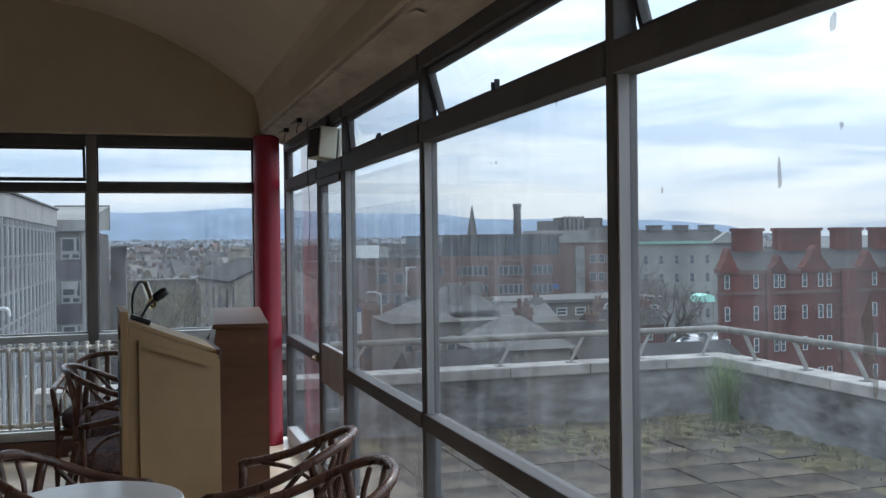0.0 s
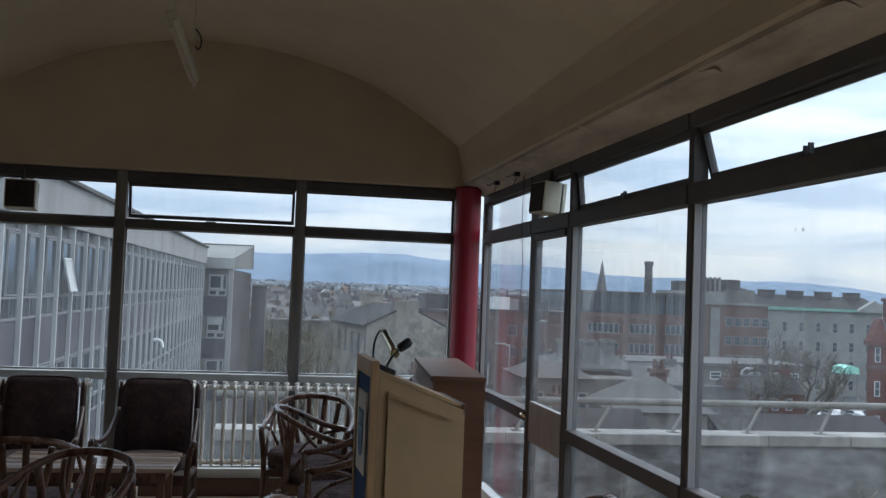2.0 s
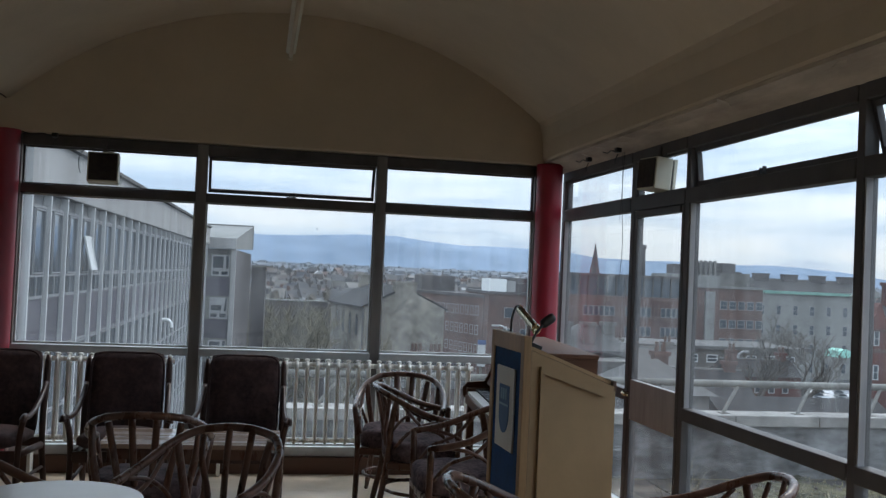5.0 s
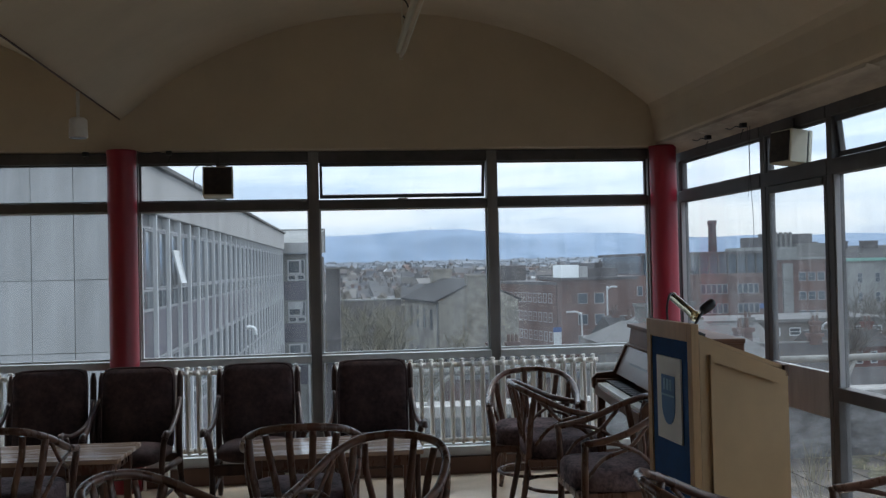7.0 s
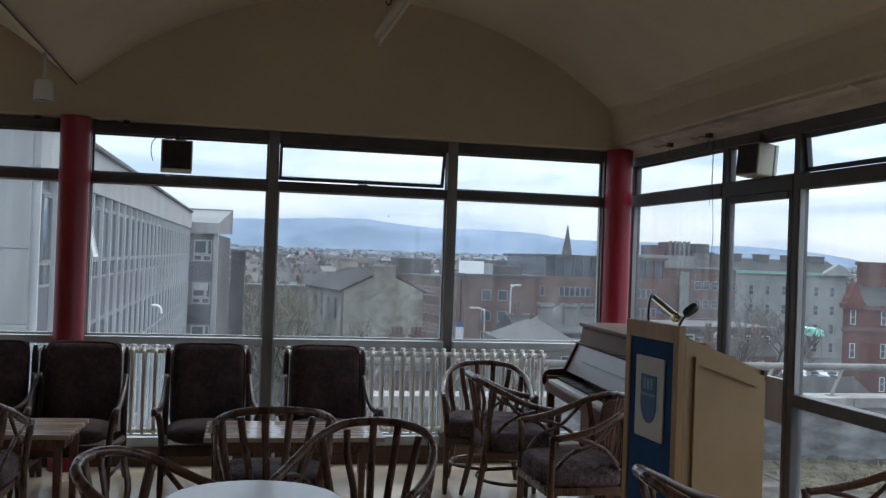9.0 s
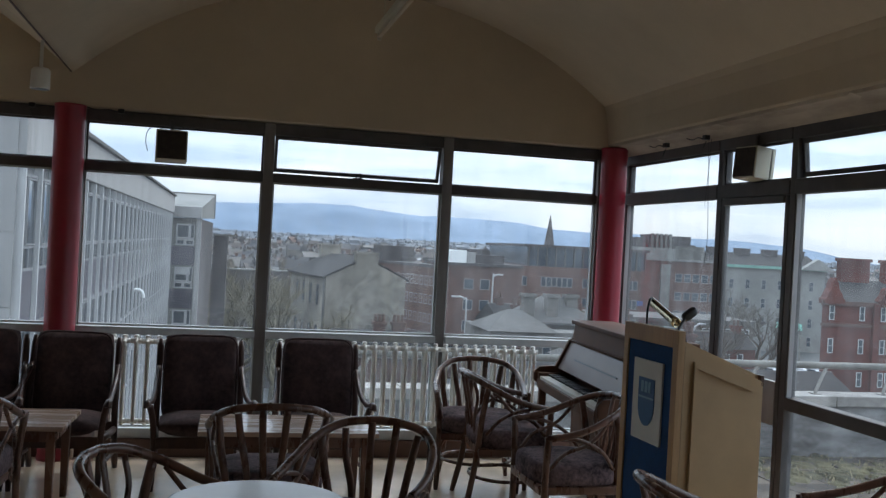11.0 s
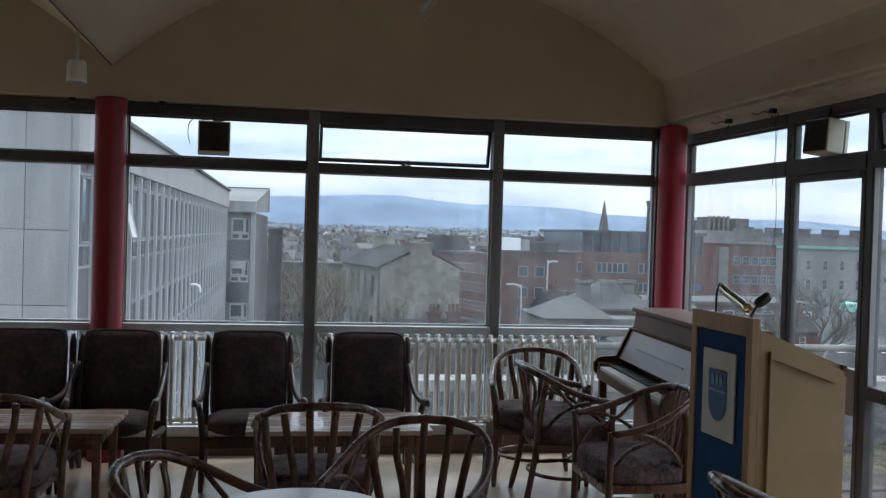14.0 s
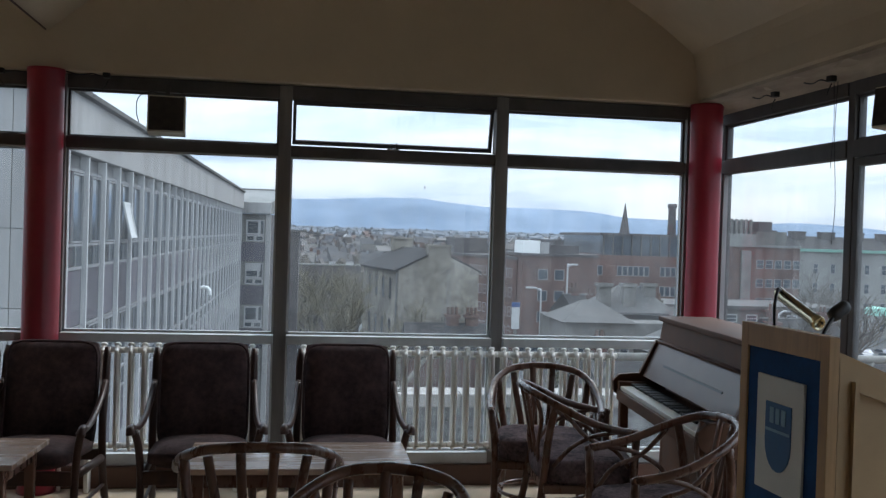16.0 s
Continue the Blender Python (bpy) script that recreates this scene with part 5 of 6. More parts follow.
def city(name, y0, y1, count, mat, size, seed, zlift=0.0):
    q = random.Random(seed)
    verts, faces = [], []
    for _ in range(count):
        y = y0 + (y1 - y0) * q.random() ** 1.3
        x = q.uniform(-0.16, 0.72) * (y + 8) - 3
        if y < 230 and (x < 66 and y < 200 or x < 0):
            continue
        w, d, h = q.uniform(4, 13) * size, q.uniform(5, 8) * size, q.uniform(5.0, 8.5) * (1.5 if q.random() < 0.07 else 1.0)
        rise = q.uniform(1.4, 3.2) if q.random() < 0.85 else 0.3
        a = q.choice((-0.25, 0.1, 0.4, 1.6)) + q.gauss(0, 0.08)
        ca, sa = math.cos(a), math.sin(a)

        def add(pts, fs):
            k = len(verts)
            verts.extend([(x + u * ca - v * sa, y + u * sa + v * ca, GZ + lift(y) + zlift + z) for u, v, z in pts])
            faces.extend([tuple(k + i for i in f) for f in fs])
        add([(-w, -d, 0), (w, -d, 0), (w, d, 0), (-w, d, 0), (-w, -d, h), (w, -d, h), (w, d, h), (-w, d, h)], [(0, 1, 5, 4), (1, 2, 6, 5), (2, 3, 7, 6), (3, 0, 4, 7)])
        add([(-w, -d, h), (w, -d, h), (w, d, h), (-w, d, h), (-w, 0, h + rise), (w, 0, h + rise)], [(0, 1, 5, 4), (2, 3, 4, 5), (1, 2, 5), (3, 0, 4)])
        if q.random() < 0.6:
            u = q.choice((-w * 0.8, w * 0.8))
            add([(u - .45, -.4, h), (u + .45, -.4, h), (u + .45, .4, h), (u - .45, .4, h), (u - .45, -.4, h + rise + 1.1), (u + .45, -.4, h + rise + 1.1), (u + .45, .4, h + rise + 1.1), (u - .45, .4, h + rise + 1.1)], [(0, 1, 5, 4), (1, 2, 6, 5), (2, 3, 7, 6), (3, 0, 4, 7), (4, 5, 6, 7)])
    me = bpy.data.meshes.new(name)
    me.from_pydata(verts, [], faces)
    me.materials.append(mat)
    return new(name, me)


tagged(city("city_roofs", 290, 1100, 7500, CITYM, 0.34, 21), "crowded slate and brick roofs of the city", "city", kind="stuff")
tagged(city("far_city_roofs", 900, 3900, 6500, FARM, 0.45, 22, 2.0), "roofs of the far city, coloured pale and bluish for haze", "city", kind="stuff")
q = random.Random(33)
verts, faces = [], []
for _ in range(5200):
    y = 190 + 1900 * q.random() ** 1.4
    x = q.uniform(-0.16, 0.6) * y
    r, h = q.uniform(1.0, 2.6), q.uniform(5, 11.0)
    k = len(verts)
    m_ = 6
    for s, z in ((0.5, h * 0.35), (1.0, h * 0.6), (0.55, h * 0.9)):
        verts.extend([(x + r * s * math.cos(6.283 * i / m_) * q.uniform(.7, 1.2), y + r * s * math.sin(6.283 * i / m_), GZ + lift(y) + z * q.uniform(.9, 1.1)) for i in range(m_)])
    verts.append((x, y, GZ + lift(y) + h))
    for lv in range(2):
        for i in range(m_):
            faces.append((k + lv * m_ + i, k + lv * m_ + (i + 1) % m_, k + (lv + 1) * m_ + (i + 1) % m_, k + (lv + 1) * m_ + i))
    for i in range(m_):
        faces.append((k + 2 * m_ + i, k + 2 * m_ + (i + 1) % m_, k + 3 * m_))
me = bpy.data.meshes.new("city_trees")
me.from_pydata(verts, [], faces)
me.materials.append(BARK)
tagged(new("city_trees", me), "brown winter trees among the roofs", "trees", kind="stuff")

# the whole town is turned a little against the room, and follows the fall of the land
bpy.context.view_layer.update()
for ob in [o for o in scene.objects if o.parent is None and o not in indoors and o is not wing]:
    drop = 0.0
    if ob.get("kind") != "stuff":
        ends = [(o.matrix_world @ Vector(c)).y for o in (ob, *ob.children_recursive) if o.type == "MESH" for c in (o.bound_box[0], o.bound_box[6])]
        drop = -0.0241 * (min(ends) + max(ends)) / 2
    ob.matrix_basis = pose(0, 0, drop, 0, 0, -2.0) @ ob.matrix_basis

# ---- radiators under the street windows ----
def radiator(x0, n, pitch=0.0755):
    rad = thing("radiator", (x0, -0.145, 0.0), "white enamelled column radiator under the window", "radiator", "column radiators")
    bm = bmesh.new()
    z0, z1 = 0.235, 0.845
    for y in (-0.045, 0.045):
        tube(bm, smooth_points([(0, 0, z0 + 0.01), (0, y * 0.8, z0 + 0.035), (0, y, z0 + 0.08), (0, y, z1 - 0.08), (0, y * 0.8, z1 - 0.03), (0, 0, z1)], 3), 0.0125, 8)
    tube(bm, [(-pitch * 0.5, 0, z0 + 0.03), (pitch * 0.5, 0, z0 + 0.03)], 0.018, 8)
    tube(bm, [(-pitch * 0.5, 0, z1 - 0.03), (pitch * 0.5, 0, z1 - 0.03)], 0.018, 8)
    lathe(bm, [(0.006, z1 - 0.012), (0.019, z1 - 0.004), (0.02, z1 + 0.006), (0.012, z1 + 0.014)], 8)
    first = part("section", bm, RADW, rad, soft=True)
    for i in range(1, n):
        o = new("section", first.data)
        o.parent = rad
        o.matrix_basis = pose(i * pitch, 0, 0)
    for i in (1, n - 2):
        boxes("foot", [(i * pitch - 0.012, i * pitch + 0.012, -0.05, 0.05, 0.135 if i < 0 else 0.003, 0.25)], RADW, rad, bevel=0.004)
    bm = bmesh.new()
    tube(bm, [(-0.04, 0, z0 + 0.03), (-0.075, 0, z0 + 0.03), (-0.08, 0, z0 + 0.0), (-0.08, 0, 0.004)], 0.011, 8)
    part("pipe", bm, RADW, rad, soft=True)
    return rad


radiator(-7.72, 14)
radiator(-6.46, 30)
radiator(-3.75, 14)
radiator(-2.47, 26)


# ---- bentwood armchairs ----
def bentwood_chair():
    """Front towards +y; the seat's middle is the origin."""
    c = thing("bentwood_armchair", (0, 0, 0), "dark-stained bentwood armchair with a mottled grey fabric seat", "chair", "bentwood armchairs")
    r = 0.017
    half = [(0.285, 0.215, 0.625), (0.292, 0.12, 0.640), (0.290, 0.0, 0.672), (0.262, -0.14, 0.735), (0.185, -0.245, 0.785), (0.07, -0.288, 0.803), (0, -0.292, 0.805)]
    hoop = smooth_points(half + [(-x, y, z) for x, y, z in half[-2::-1]], 5)
    bm = bmesh.new()
    tube(bm, hoop, 0.0185, 10)
    for s in (-1, 1):
        tube(bm, [(s * 0.285, 0.212, 0.625), (s * 0.284, 0.232, 0.622)], [0.0185, 0.012], 10)
    part("top_rail", bm, CHAIRW, c, soft=True)
    for x, top in ((-0.165, 0.765), (-0.056, 0.795), (0.056, 0.795), (0.165, 0.765)):
        bm = bmesh.new()
        yb = -0.292 + 3.0 * x * x * 0.5
        tube(bm, smooth_points([(x * 0.62, -0.205, 0.40), (x * 0.72, -0.225, 0.52), (x * 0.9, yb + 0.035, 0.66), (x, yb + 0.006, top)], 4), [0.017] * 13, 8, flat=0.62, up=(0, 1, 0))
        part("slat", bm, CHAIRW, c, soft=True)
    for s in (-1, 1):
        bm = bmesh.new()
        tube(bm, smooth_points([(s * 0.262, 0.215, 0.0), (s * 0.258, 0.212, 0.25), (s * 0.262, 0.212, 0.45), (s * 0.285, 0.213, 0.622)], 4), [0.014] + [0.0185] * 12, 10)
        part("leg", bm, CHAIRW, c, soft=True)
        bm = bmesh.new()
        tube(bm, smooth_points([(s * 0.235, -0.275, 0.0), (s * 0.205, -0.225, 0.25), (s * 0.205, -0.205, 0.43), (s * 0.235, -0.195, 0.60), (s * 0.248, -0.172, 0.74)], 4), [0.014] + [0.0185] * 16, 10)
        part("leg", bm, CHAIRW, c, soft=True)
        bm = bmesh.new()
        tube(bm, smooth_points([(s * 0.245, 0.19, 0.455), (s * 0.262, 0.11, 0.545), (s * 0.272, -0.02, 0.60), (s * 0.262, -0.13, 0.715)], 5), 0.0105, 8)
        tube(bm, smooth_points([(s * 0.235, -0.17, 0.455), (s * 0.262, -0.10, 0.545), (s * 0.276, 0.0, 0.605), (s * 0.282, 0.13, 0.632)], 5), 0.0105, 8)
        part("arm_brace", bm, CHAIRW, c, soft=True)
    bm = bmesh.new()
    ring = [(0.235 * math.cos(a), 0.215 * math.sin(a), 0.17) for a in (2 * math.pi * k / 28 for k in range(29))]
    tube(bm, ring, 0.011, 8)
    part("ring_stretcher", bm, CHAIRW, c, soft=True)
    for s in (-1, 1):
        for y, q in ((0.21, 1), (-0.21, -1)):
            bm = bmesh.new()
            tube(bm, smooth_points([(s * 0.25, y, 0.27), (s * 0.20, y, 0.355), (s * 0.10, y, 0.385)], 4), 0.009, 8)
            part("bracket", bm, CHAIRW, c, soft=True)
    bm = bmesh.new()
    box(bm, -0.25, 0.25, -0.215, 0.235, 0.325, 0.371, bevel=0.012)
    part("seat_frame", bm, CHAIRW, c)
    bm = bmesh.new()
    n, rings = 32, []
    for k, (s, z) in enumerate(((0.97, 0.372), (1.02, 0.380), (1.035, 0.42), (1.02, 0.462), (0.97, 0.478), (0.88, 0.485), (0.5, 0.490), (0.0, 0.492))):
        ring = []
        for i in range(n):
            a = 2 * math.pi * i / n
            ca, sa = math.cos(a), math.sin(a)
            e = 0.55
            ring.append(bm.verts.new((0.25 * s * math.copysign(abs(ca) ** e, ca), 0.012 + 0.232 * s * math.copysign(abs(sa) ** e, sa), z)))
        rings.append(ring)
    for a, b in zip(rings, rings[1:]):
        for i in range(n):
            bm.faces.new((a[i], a[(i + 1) % n], b[(i + 1) % n], b[i]))
    bm.faces.new(rings[0][::-1])
    bmesh.ops.remove_doubles(bm, verts=bm.verts[:], dist=0.0005)
    part("seat", bm, SEATF, c, "mottled grey patterned fabric seat pad", soft=True)
    return c


chair = bentwood_chair()
CHAIRS = [(-2.66, -2.36, 0), (-2.35, -3.22, 151), (-3.07, -3.71, -109), (-4.14, -2.10, -2), (-1.19, -0.85, 168), (-1.13, -1.28, -94), (-1.05, -2.16, 90), (-1.20, -4.06, -97), (-0.46, -3.92, 71), (-0.47, -4.58, 86)]
chair.matrix_basis = pose(CHAIRS[0][0], CHAIRS[0][1], 0.002, 0, 0, CHAIRS[0][2])
for x, y, turn in CHAIRS[1:]:
    copy_thing(chair, pose(x, y, 0.002, 0, 0, turn))


# ---- upholstered easy chairs ----
def pad(bm, w, t, h, m, puff=0.02, nu=10, nv=10):
    """A stuffed cushion w wide, h long, about t thick, with rounded edges, laid by m."""
    def skin(side):
        grid = []
        for j in range(nv + 1):
            row = []
            for i in range(nu + 1):
                u, v = 2 * i / nu - 1, 2 * j / nv - 1
                edge = (1 - abs(u) ** 6) * (1 - abs(v) ** 6)
                bulge = t / 2 * (0.35 + 0.65 * edge) + puff * (1 - u * u) * (1 - v * v)
                r = 1 - 0.05 * abs(u * v) ** 6
                row.append(bm.verts.new(m @ Vector((u * w / 2 * r, side * bulge, v * h / 2 * r))))
            grid.append(row)
        for j in range(nv):
            for i in range(nu):
                q = (grid[j][i], grid[j][i + 1], grid[j + 1][i + 1], grid[j + 1][i])
                bm.faces.new(q if side < 0 else q[::-1])
        return grid
    a, b = skin(-1), skin(1)
    rim_a = a[0] + [r[-1] for r in a[1:]] + a[-1][-2::-1] + [r[0] for r in a[-2:0:-1]]
    rim_b = b[0] + [r[-1] for r in b[1:]] + b[-1][-2::-1] + [r[0] for r in b[-2:0:-1]]
    n = len(rim_a)
    for i in range(n):
        bm.faces.new((rim_a[i], rim_b[i], rim_b[(i + 1) % n], rim_a[(i + 1) % n]))


def easy_chair():
    """Front towards -y; the origin lies under the seat's middle."""
    c = thing("easy_chair", (0, 0, 0), "high-backed easy chair with dark patterned upholstery and curved wooden arms", "chair", "easy chairs by the window")
    bm = bmesh.new()
    pad(bm, 0.475, 0.085, 0.575, Matrix.Translation((0, 0.285, 0.612)) @ pose(0, 0, 0, -9, 0, 0), 0.018)
    back = part("backrest", bm, FABRIC, c, soft=True)
    bm = bmesh.new()
    rim = []
    for k in range(41):
        a = 2 * math.pi * k / 40
        ca, sa = math.cos(a), math.sin(a)
        rim.append(Matrix.Translation((0, 0.262, 0.612)) @ pose(0, 0, 0, -9, 0, 0) @ Vector((0.236 * math.copysign(abs(ca) ** 0.28, ca), -0.02, 0.284 * math.copysign(abs(sa) ** 0.28, sa))))
    tube(bm, rim, 0.007, 6)
    part("piping", bm, FABRIC, back, soft=True)
    bm = bmesh.new()
    pad(bm, 0.49, 0.11, 0.54, Matrix.Translation((0, -0.03, 0.37)) @ pose(0, 0, 0, 86, 0, 0), 0.02)
    part("seat", bm, FABRIC, c, soft=True)
    for s in (-1, 1):
        bm = bmesh.new()
        tube(bm, smooth_points([(s * 0.262, 0.365, 0.86), (s * 0.265, 0.33, 0.66), (s * 0.268, 0.275, 0.45), (s * 0.268, 0.30, 0.2), (s * 0.27, 0.37, 0.0)], 4), [0.013] + [0.021] * 15 + [0.016], 10)
        part("leg", bm, CHAIRD, c, soft=True)
        bm = bmesh.new()
        tube(bm, smooth_points([(s * 0.268, 0.32, 0.68), (s * 0.275, 0.20, 0.60), (s * 0.285, 0.02, 0.535), (s * 0.30, -0.16, 0.520), (s * 0.315, -0.27, 0.540), (s * 0.318, -0.31, 0.535), (s * 0.314, -0.318, 0.515)], 5), [0.016] * 20 + [0.021] * 8 + [0.024] * 2 + [0.02], 10)
        part("arm", bm, CHAIRD, c, soft=True)
        bm = bmesh.new()
        tube(bm, smooth_points([(s * 0.305, -0.26, 0.525), (s * 0.285, -0.245, 0.44), (s * 0.272, -0.24, 0.28), (s * 0.275, -0.27, 0.0)], 4), [0.019] * 12 + [0.014], 10)
        part("leg", bm, CHAIRD, c, soft=True)
        bm = bmesh.new()
        tube(bm, [(s * 0.27, -0.245, 0.30), (s * 0.268, 0.02, 0.285), (s * 0.268, 0.29, 0.27)], 0.018, 8, flat=1.4)
        tube(bm, [(s * 0.272, -0.25, 0.13), (s * 0.27, 0.31, 0.12)], 0.010, 8)
        part("side_rail", bm, CHAIRD, c, soft=True)
    bm = bmesh.new()
    box(bm, -0.262, 0.262, -0.262, -0.235, 0.255, 0.325, bevel=0.006)
    part("front_rail", bm, CHAIRD, c)
    bm = bmesh.new()
    box(bm, -0.262, 0.262, 0.27, 0.295, 0.26, 0.32, bevel=0.006)
    part("rear_rail", bm, CHAIRD, c)
    return c


easy = easy_chair()
EASY = [(-4.36, -0.74, 3), (-3.825, -0.74, -4), (-3.0, -0.74, 2), (-2.243, -0.74, -2)]
easy.matrix_basis = pose(EASY[0][0], EASY[0][1], 0.002, 0, 0, EASY[0][2])
for x, y, turn in EASY[1:]:
    copy_thing(easy, pose(x, y, 0.002, 0, 0, turn))


# ---- tables ----
def coffee_table(x, y, turn, w=1.0, d=0.54, h=0.50):
    t = thing("coffee_table", (x, y, 0.002), "low rectangular brown veneered coffee table", "table", "low coffee tables", turn=turn)
    boxes("tabletop", [(-w / 2, w / 2, -d / 2, d / 2, h - 0.028, h)], TABLEW, t, bevel=0.006)
    boxes("apron", [(-w / 2 + 0.06, w / 2 - 0.06, -d / 2 + 0.05, -d / 2 + 0.07, h - 0.095, h - 0.029), (-w / 2 + 0.06, w / 2 - 0.06, d / 2 - 0.07, d / 2 - 0.05, h - 0.095, h - 0.029), (-w / 2 + 0.05, -w / 2 + 0.07, -d / 2 + 0.07, d / 2 - 0.07, h - 0.095, h - 0.029), (w / 2 - 0.07, w / 2 - 0.05, -d / 2 + 0.07, d / 2 - 0.07, h - 0.095, h - 0.029)], CHAIRW, t, bevel=0.003)
    for sx in (-1, 1):
        for sy in (-1, 1):
            bm = bmesh.new()
            box(bm, -0.024, 0.024, -0.024, 0.024, 0, h - 0.03, bevel=0.006)
            for v in bm.verts:
                k = 0.75 + 0.25 * v.co.z / (h - 0.03)
                v.co.x, v.co.y = v.co.x * k + sx * (w / 2 - 0.07), v.co.y * k + sy * (d / 2 - 0.06)
            part("leg", bm, CHAIRW, t)
    return t


coffee_table(-2.50, -1.43, -1)
coffee_table(-4.19, -1.30, -3)


def round_table(x, y):
    t = thing("round_table", (x, y, 0.002), "small round pedestal table with a white laminate top", "table", "round pedestal tables")
    bm = bmesh.new()
    lathe(bm, [(0.27, 0.702), (0.288, 0.706), (0.292, 0.716), (0.288, 0.727), (0.28, 0.73)], 48)
    part("tabletop", bm, TABLEG, t, soft=False)
    bm = bmesh.new()
    lathe(bm, [(0.12, 0.694), (0.12, 0.701), (0.03, 0.6935), (0.03, 0.03)][2:] + [(0.05, 0.02)], 20)
    part("pedestal", bm, BLACKP, t, soft=True)
    bm = bmesh.new()
    lathe(bm, [(0.20, 0.0), (0.20, 0.012), (0.05, 0.03)], 32)
    part("base", bm, BLACKP, t)
    return t


round_table(-2.80, -3.975)
round_table(-1.14, -4.44)

# ---- piano against the terrace glazing ----
pn = thing("upright_piano", (-0.20, -1.34, 0.002), "small red-brown upright piano with its fallboard open", "piano", turn=-5.0)
pn.scale = (1, 1, 1.05)
L = 1.50
boxes("case", [(-0.27, 0.0, -L / 2 + 0.03, L / 2 - 0.03, 0.04, 1.02)], PIANOW, pn, bevel=0.004)
for y in (-L / 2, L / 2 - 0.03):
    bm = bmesh.new()
    prism(bm, [(0.005, 0.0), (-0.28, 0.0), (-0.28, 0.56), (-0.53, 0.60), (-0.57, 0.63), (-0.575, 0.69), (-0.54, 0.725), (-0.42, 0.735), (-0.335, 0.905), (-0.30, 0.93), (-0.285, 1.02), (0.005, 1.02)], "y", y, y + 0.03)
    part("side_panel", bm, PIANOW, pn)
boxes("lid", [(-0.31, 0.01, -L / 2 - 0.012, L / 2 + 0.012, 1.021, 1.048)], PIANOW, pn, bevel=0.007)
boxes("key_bed", [(-0.555, -0.27, -L / 2 + 0.03, L / 2 - 0.03, 0.585, 0.645)], PIANOW, pn, bevel=0.008)
bm = bmesh.new()
prism(bm, [(-0.288, 1.019), (-0.276, 1.019), (-0.290, 0.918), (-0.304, 0.918)], "y", -L / 2 + 0.031, L / 2 - 0.031)
upper = part("upper_panel", bm, PIANOW, pn)
bm = bmesh.new()
prism(bm, [(-0.318, 0.904), (-0.30, 0.904), (-0.385, 0.72), (-0.405, 0.72)], "y", -L / 2 + 0.032, L / 2 - 0.032)
fall = part("fallboard", bm, GLOSSW, pn, "glossy brown sloping fallboard")
bm = bmesh.new()
prism(bm, [(-0.3665, 0.812), (-0.357, 0.812), (-0.361, 0.803), (-0.3705, 0.803)], "y", -L / 2 + 0.30, L / 2 - 0.30)
part("music_slot", bm, BLACKP, fall)
bm = bmesh.new()
prism(bm, [(-0.332, 0.905), (-0.285, 0.905), (-0.285, 0.917), (-0.338, 0.917)], "y", -L / 2 + 0.031, L / 2 - 0.031)
part("music_ledge", bm, PIANOW, pn)
kn = 52
kw = (L - 0.16) / kn
bm = bmesh.new()
box(bm, -0.545, -0.395, 0, kw * 0.92, 0.647, 0.668, bevel=0.002)
key = part("white_key", bm, KEYW, pn)
key.location = (0, -L / 2 + 0.08, 0)
bm = bmesh.new()
box(bm, -0.485, -0.395, -kw * 0.28, kw * 0.28, 0.669, 0.682, bevel=0.002)
bkey = part("black_key", bm, BLACKP, pn)
bkey.location = (0, -L / 2 + 0.08 + kw, 0)
for i in range(1, kn):
    o = new("white_key", key.data)
    o.parent = pn
    o.location = (0, -L / 2 + 0.08 + i * kw, 0)
    if i % 7 in (1, 2, 4, 5, 6):
        o = new("black_key", bkey.data)
        o.parent = pn
        o.location = (0, -L / 2 + 0.08 + (i + 1) * kw - kw * 0.04, 0)
boxes("key_block", [(-0.55, -0.39, -L / 2 + 0.031, -L / 2 + 0.078, 0.646, 0.69)], PIANOW, pn, bevel=0.004)
boxes("key_block", [(-0.55, -0.39, L / 2 - 0.078, L / 2 - 0.031, 0.646, 0.69)], PIANOW, pn, bevel=0.004)
for y in (-L / 2 + 0.02, L / 2 - 0.07):
    bm = bmesh.new()
    box(bm, -0.54, -0.49, y, y + 0.05, 0.0, 0.60, bevel=0.006)
    part("leg", bm, PIANOW, pn)
boxes("lower_panel", [(-0.285, -0.272, -L / 2 + 0.05, L / 2 - 0.05, 0.12, 0.56)], PIANOW, pn, bevel=0.004)

# ---- lectern ----
lt = thing("lectern", (-1.058, -3.385, 0.002), "cream painted lectern with a blue front panel and a crest", "lectern", turn=2.2)
lt.scale = (0.983, 0.983, 1.062)
D, W = 0.425, 0.51           # depth along local x, width along local y
bm = bmesh.new()
prism(bm, [(0.035, 0.0), (D, 0.0), (D, 1.005), (0.035, 1.145)], "y", 0.0, 0.022)
side = part("side_panel", bm, LECTC, lt)
bm = bmesh.new()
prism(bm, [(0.035, 0.0), (D, 0.0), (D, 1.005), (0.035, 1.145)], "y", W - 0.022, W)
part("side_panel", bm, LECTC, lt)
bm = bmesh.new()
box(bm, 0.075, 0.092, -0.018, -0.001, 0.06, 1.058)
prism(bm, [(0.075, 1.058), (0.37, 0.965), (0.37, 0.988), (0.075, 1.082)], "y", -0.02, -0.001)
part("moulding", bm, LECTC, side, "raised cream beading")
boxes("front_board", [(0.0, 0.034, 0.0, 0.045, 0.0, 1.20), (0.0, 0.034, W - 0.045, W, 0.0, 1.20), (0.0, 0.034, 0.045, W - 0.045, 1.13, 1.20), (0.0, 0.034, 0.045, W - 0.045, 0.0, 0.10)], LECTW, lt, "light oak front frame", bevel=0.003)
boxes("blue_panel", [(0.008, 0.03, 0.045, W - 0.045, 0.10, 1.13)], LECTB, lt, "deep blue front panel")
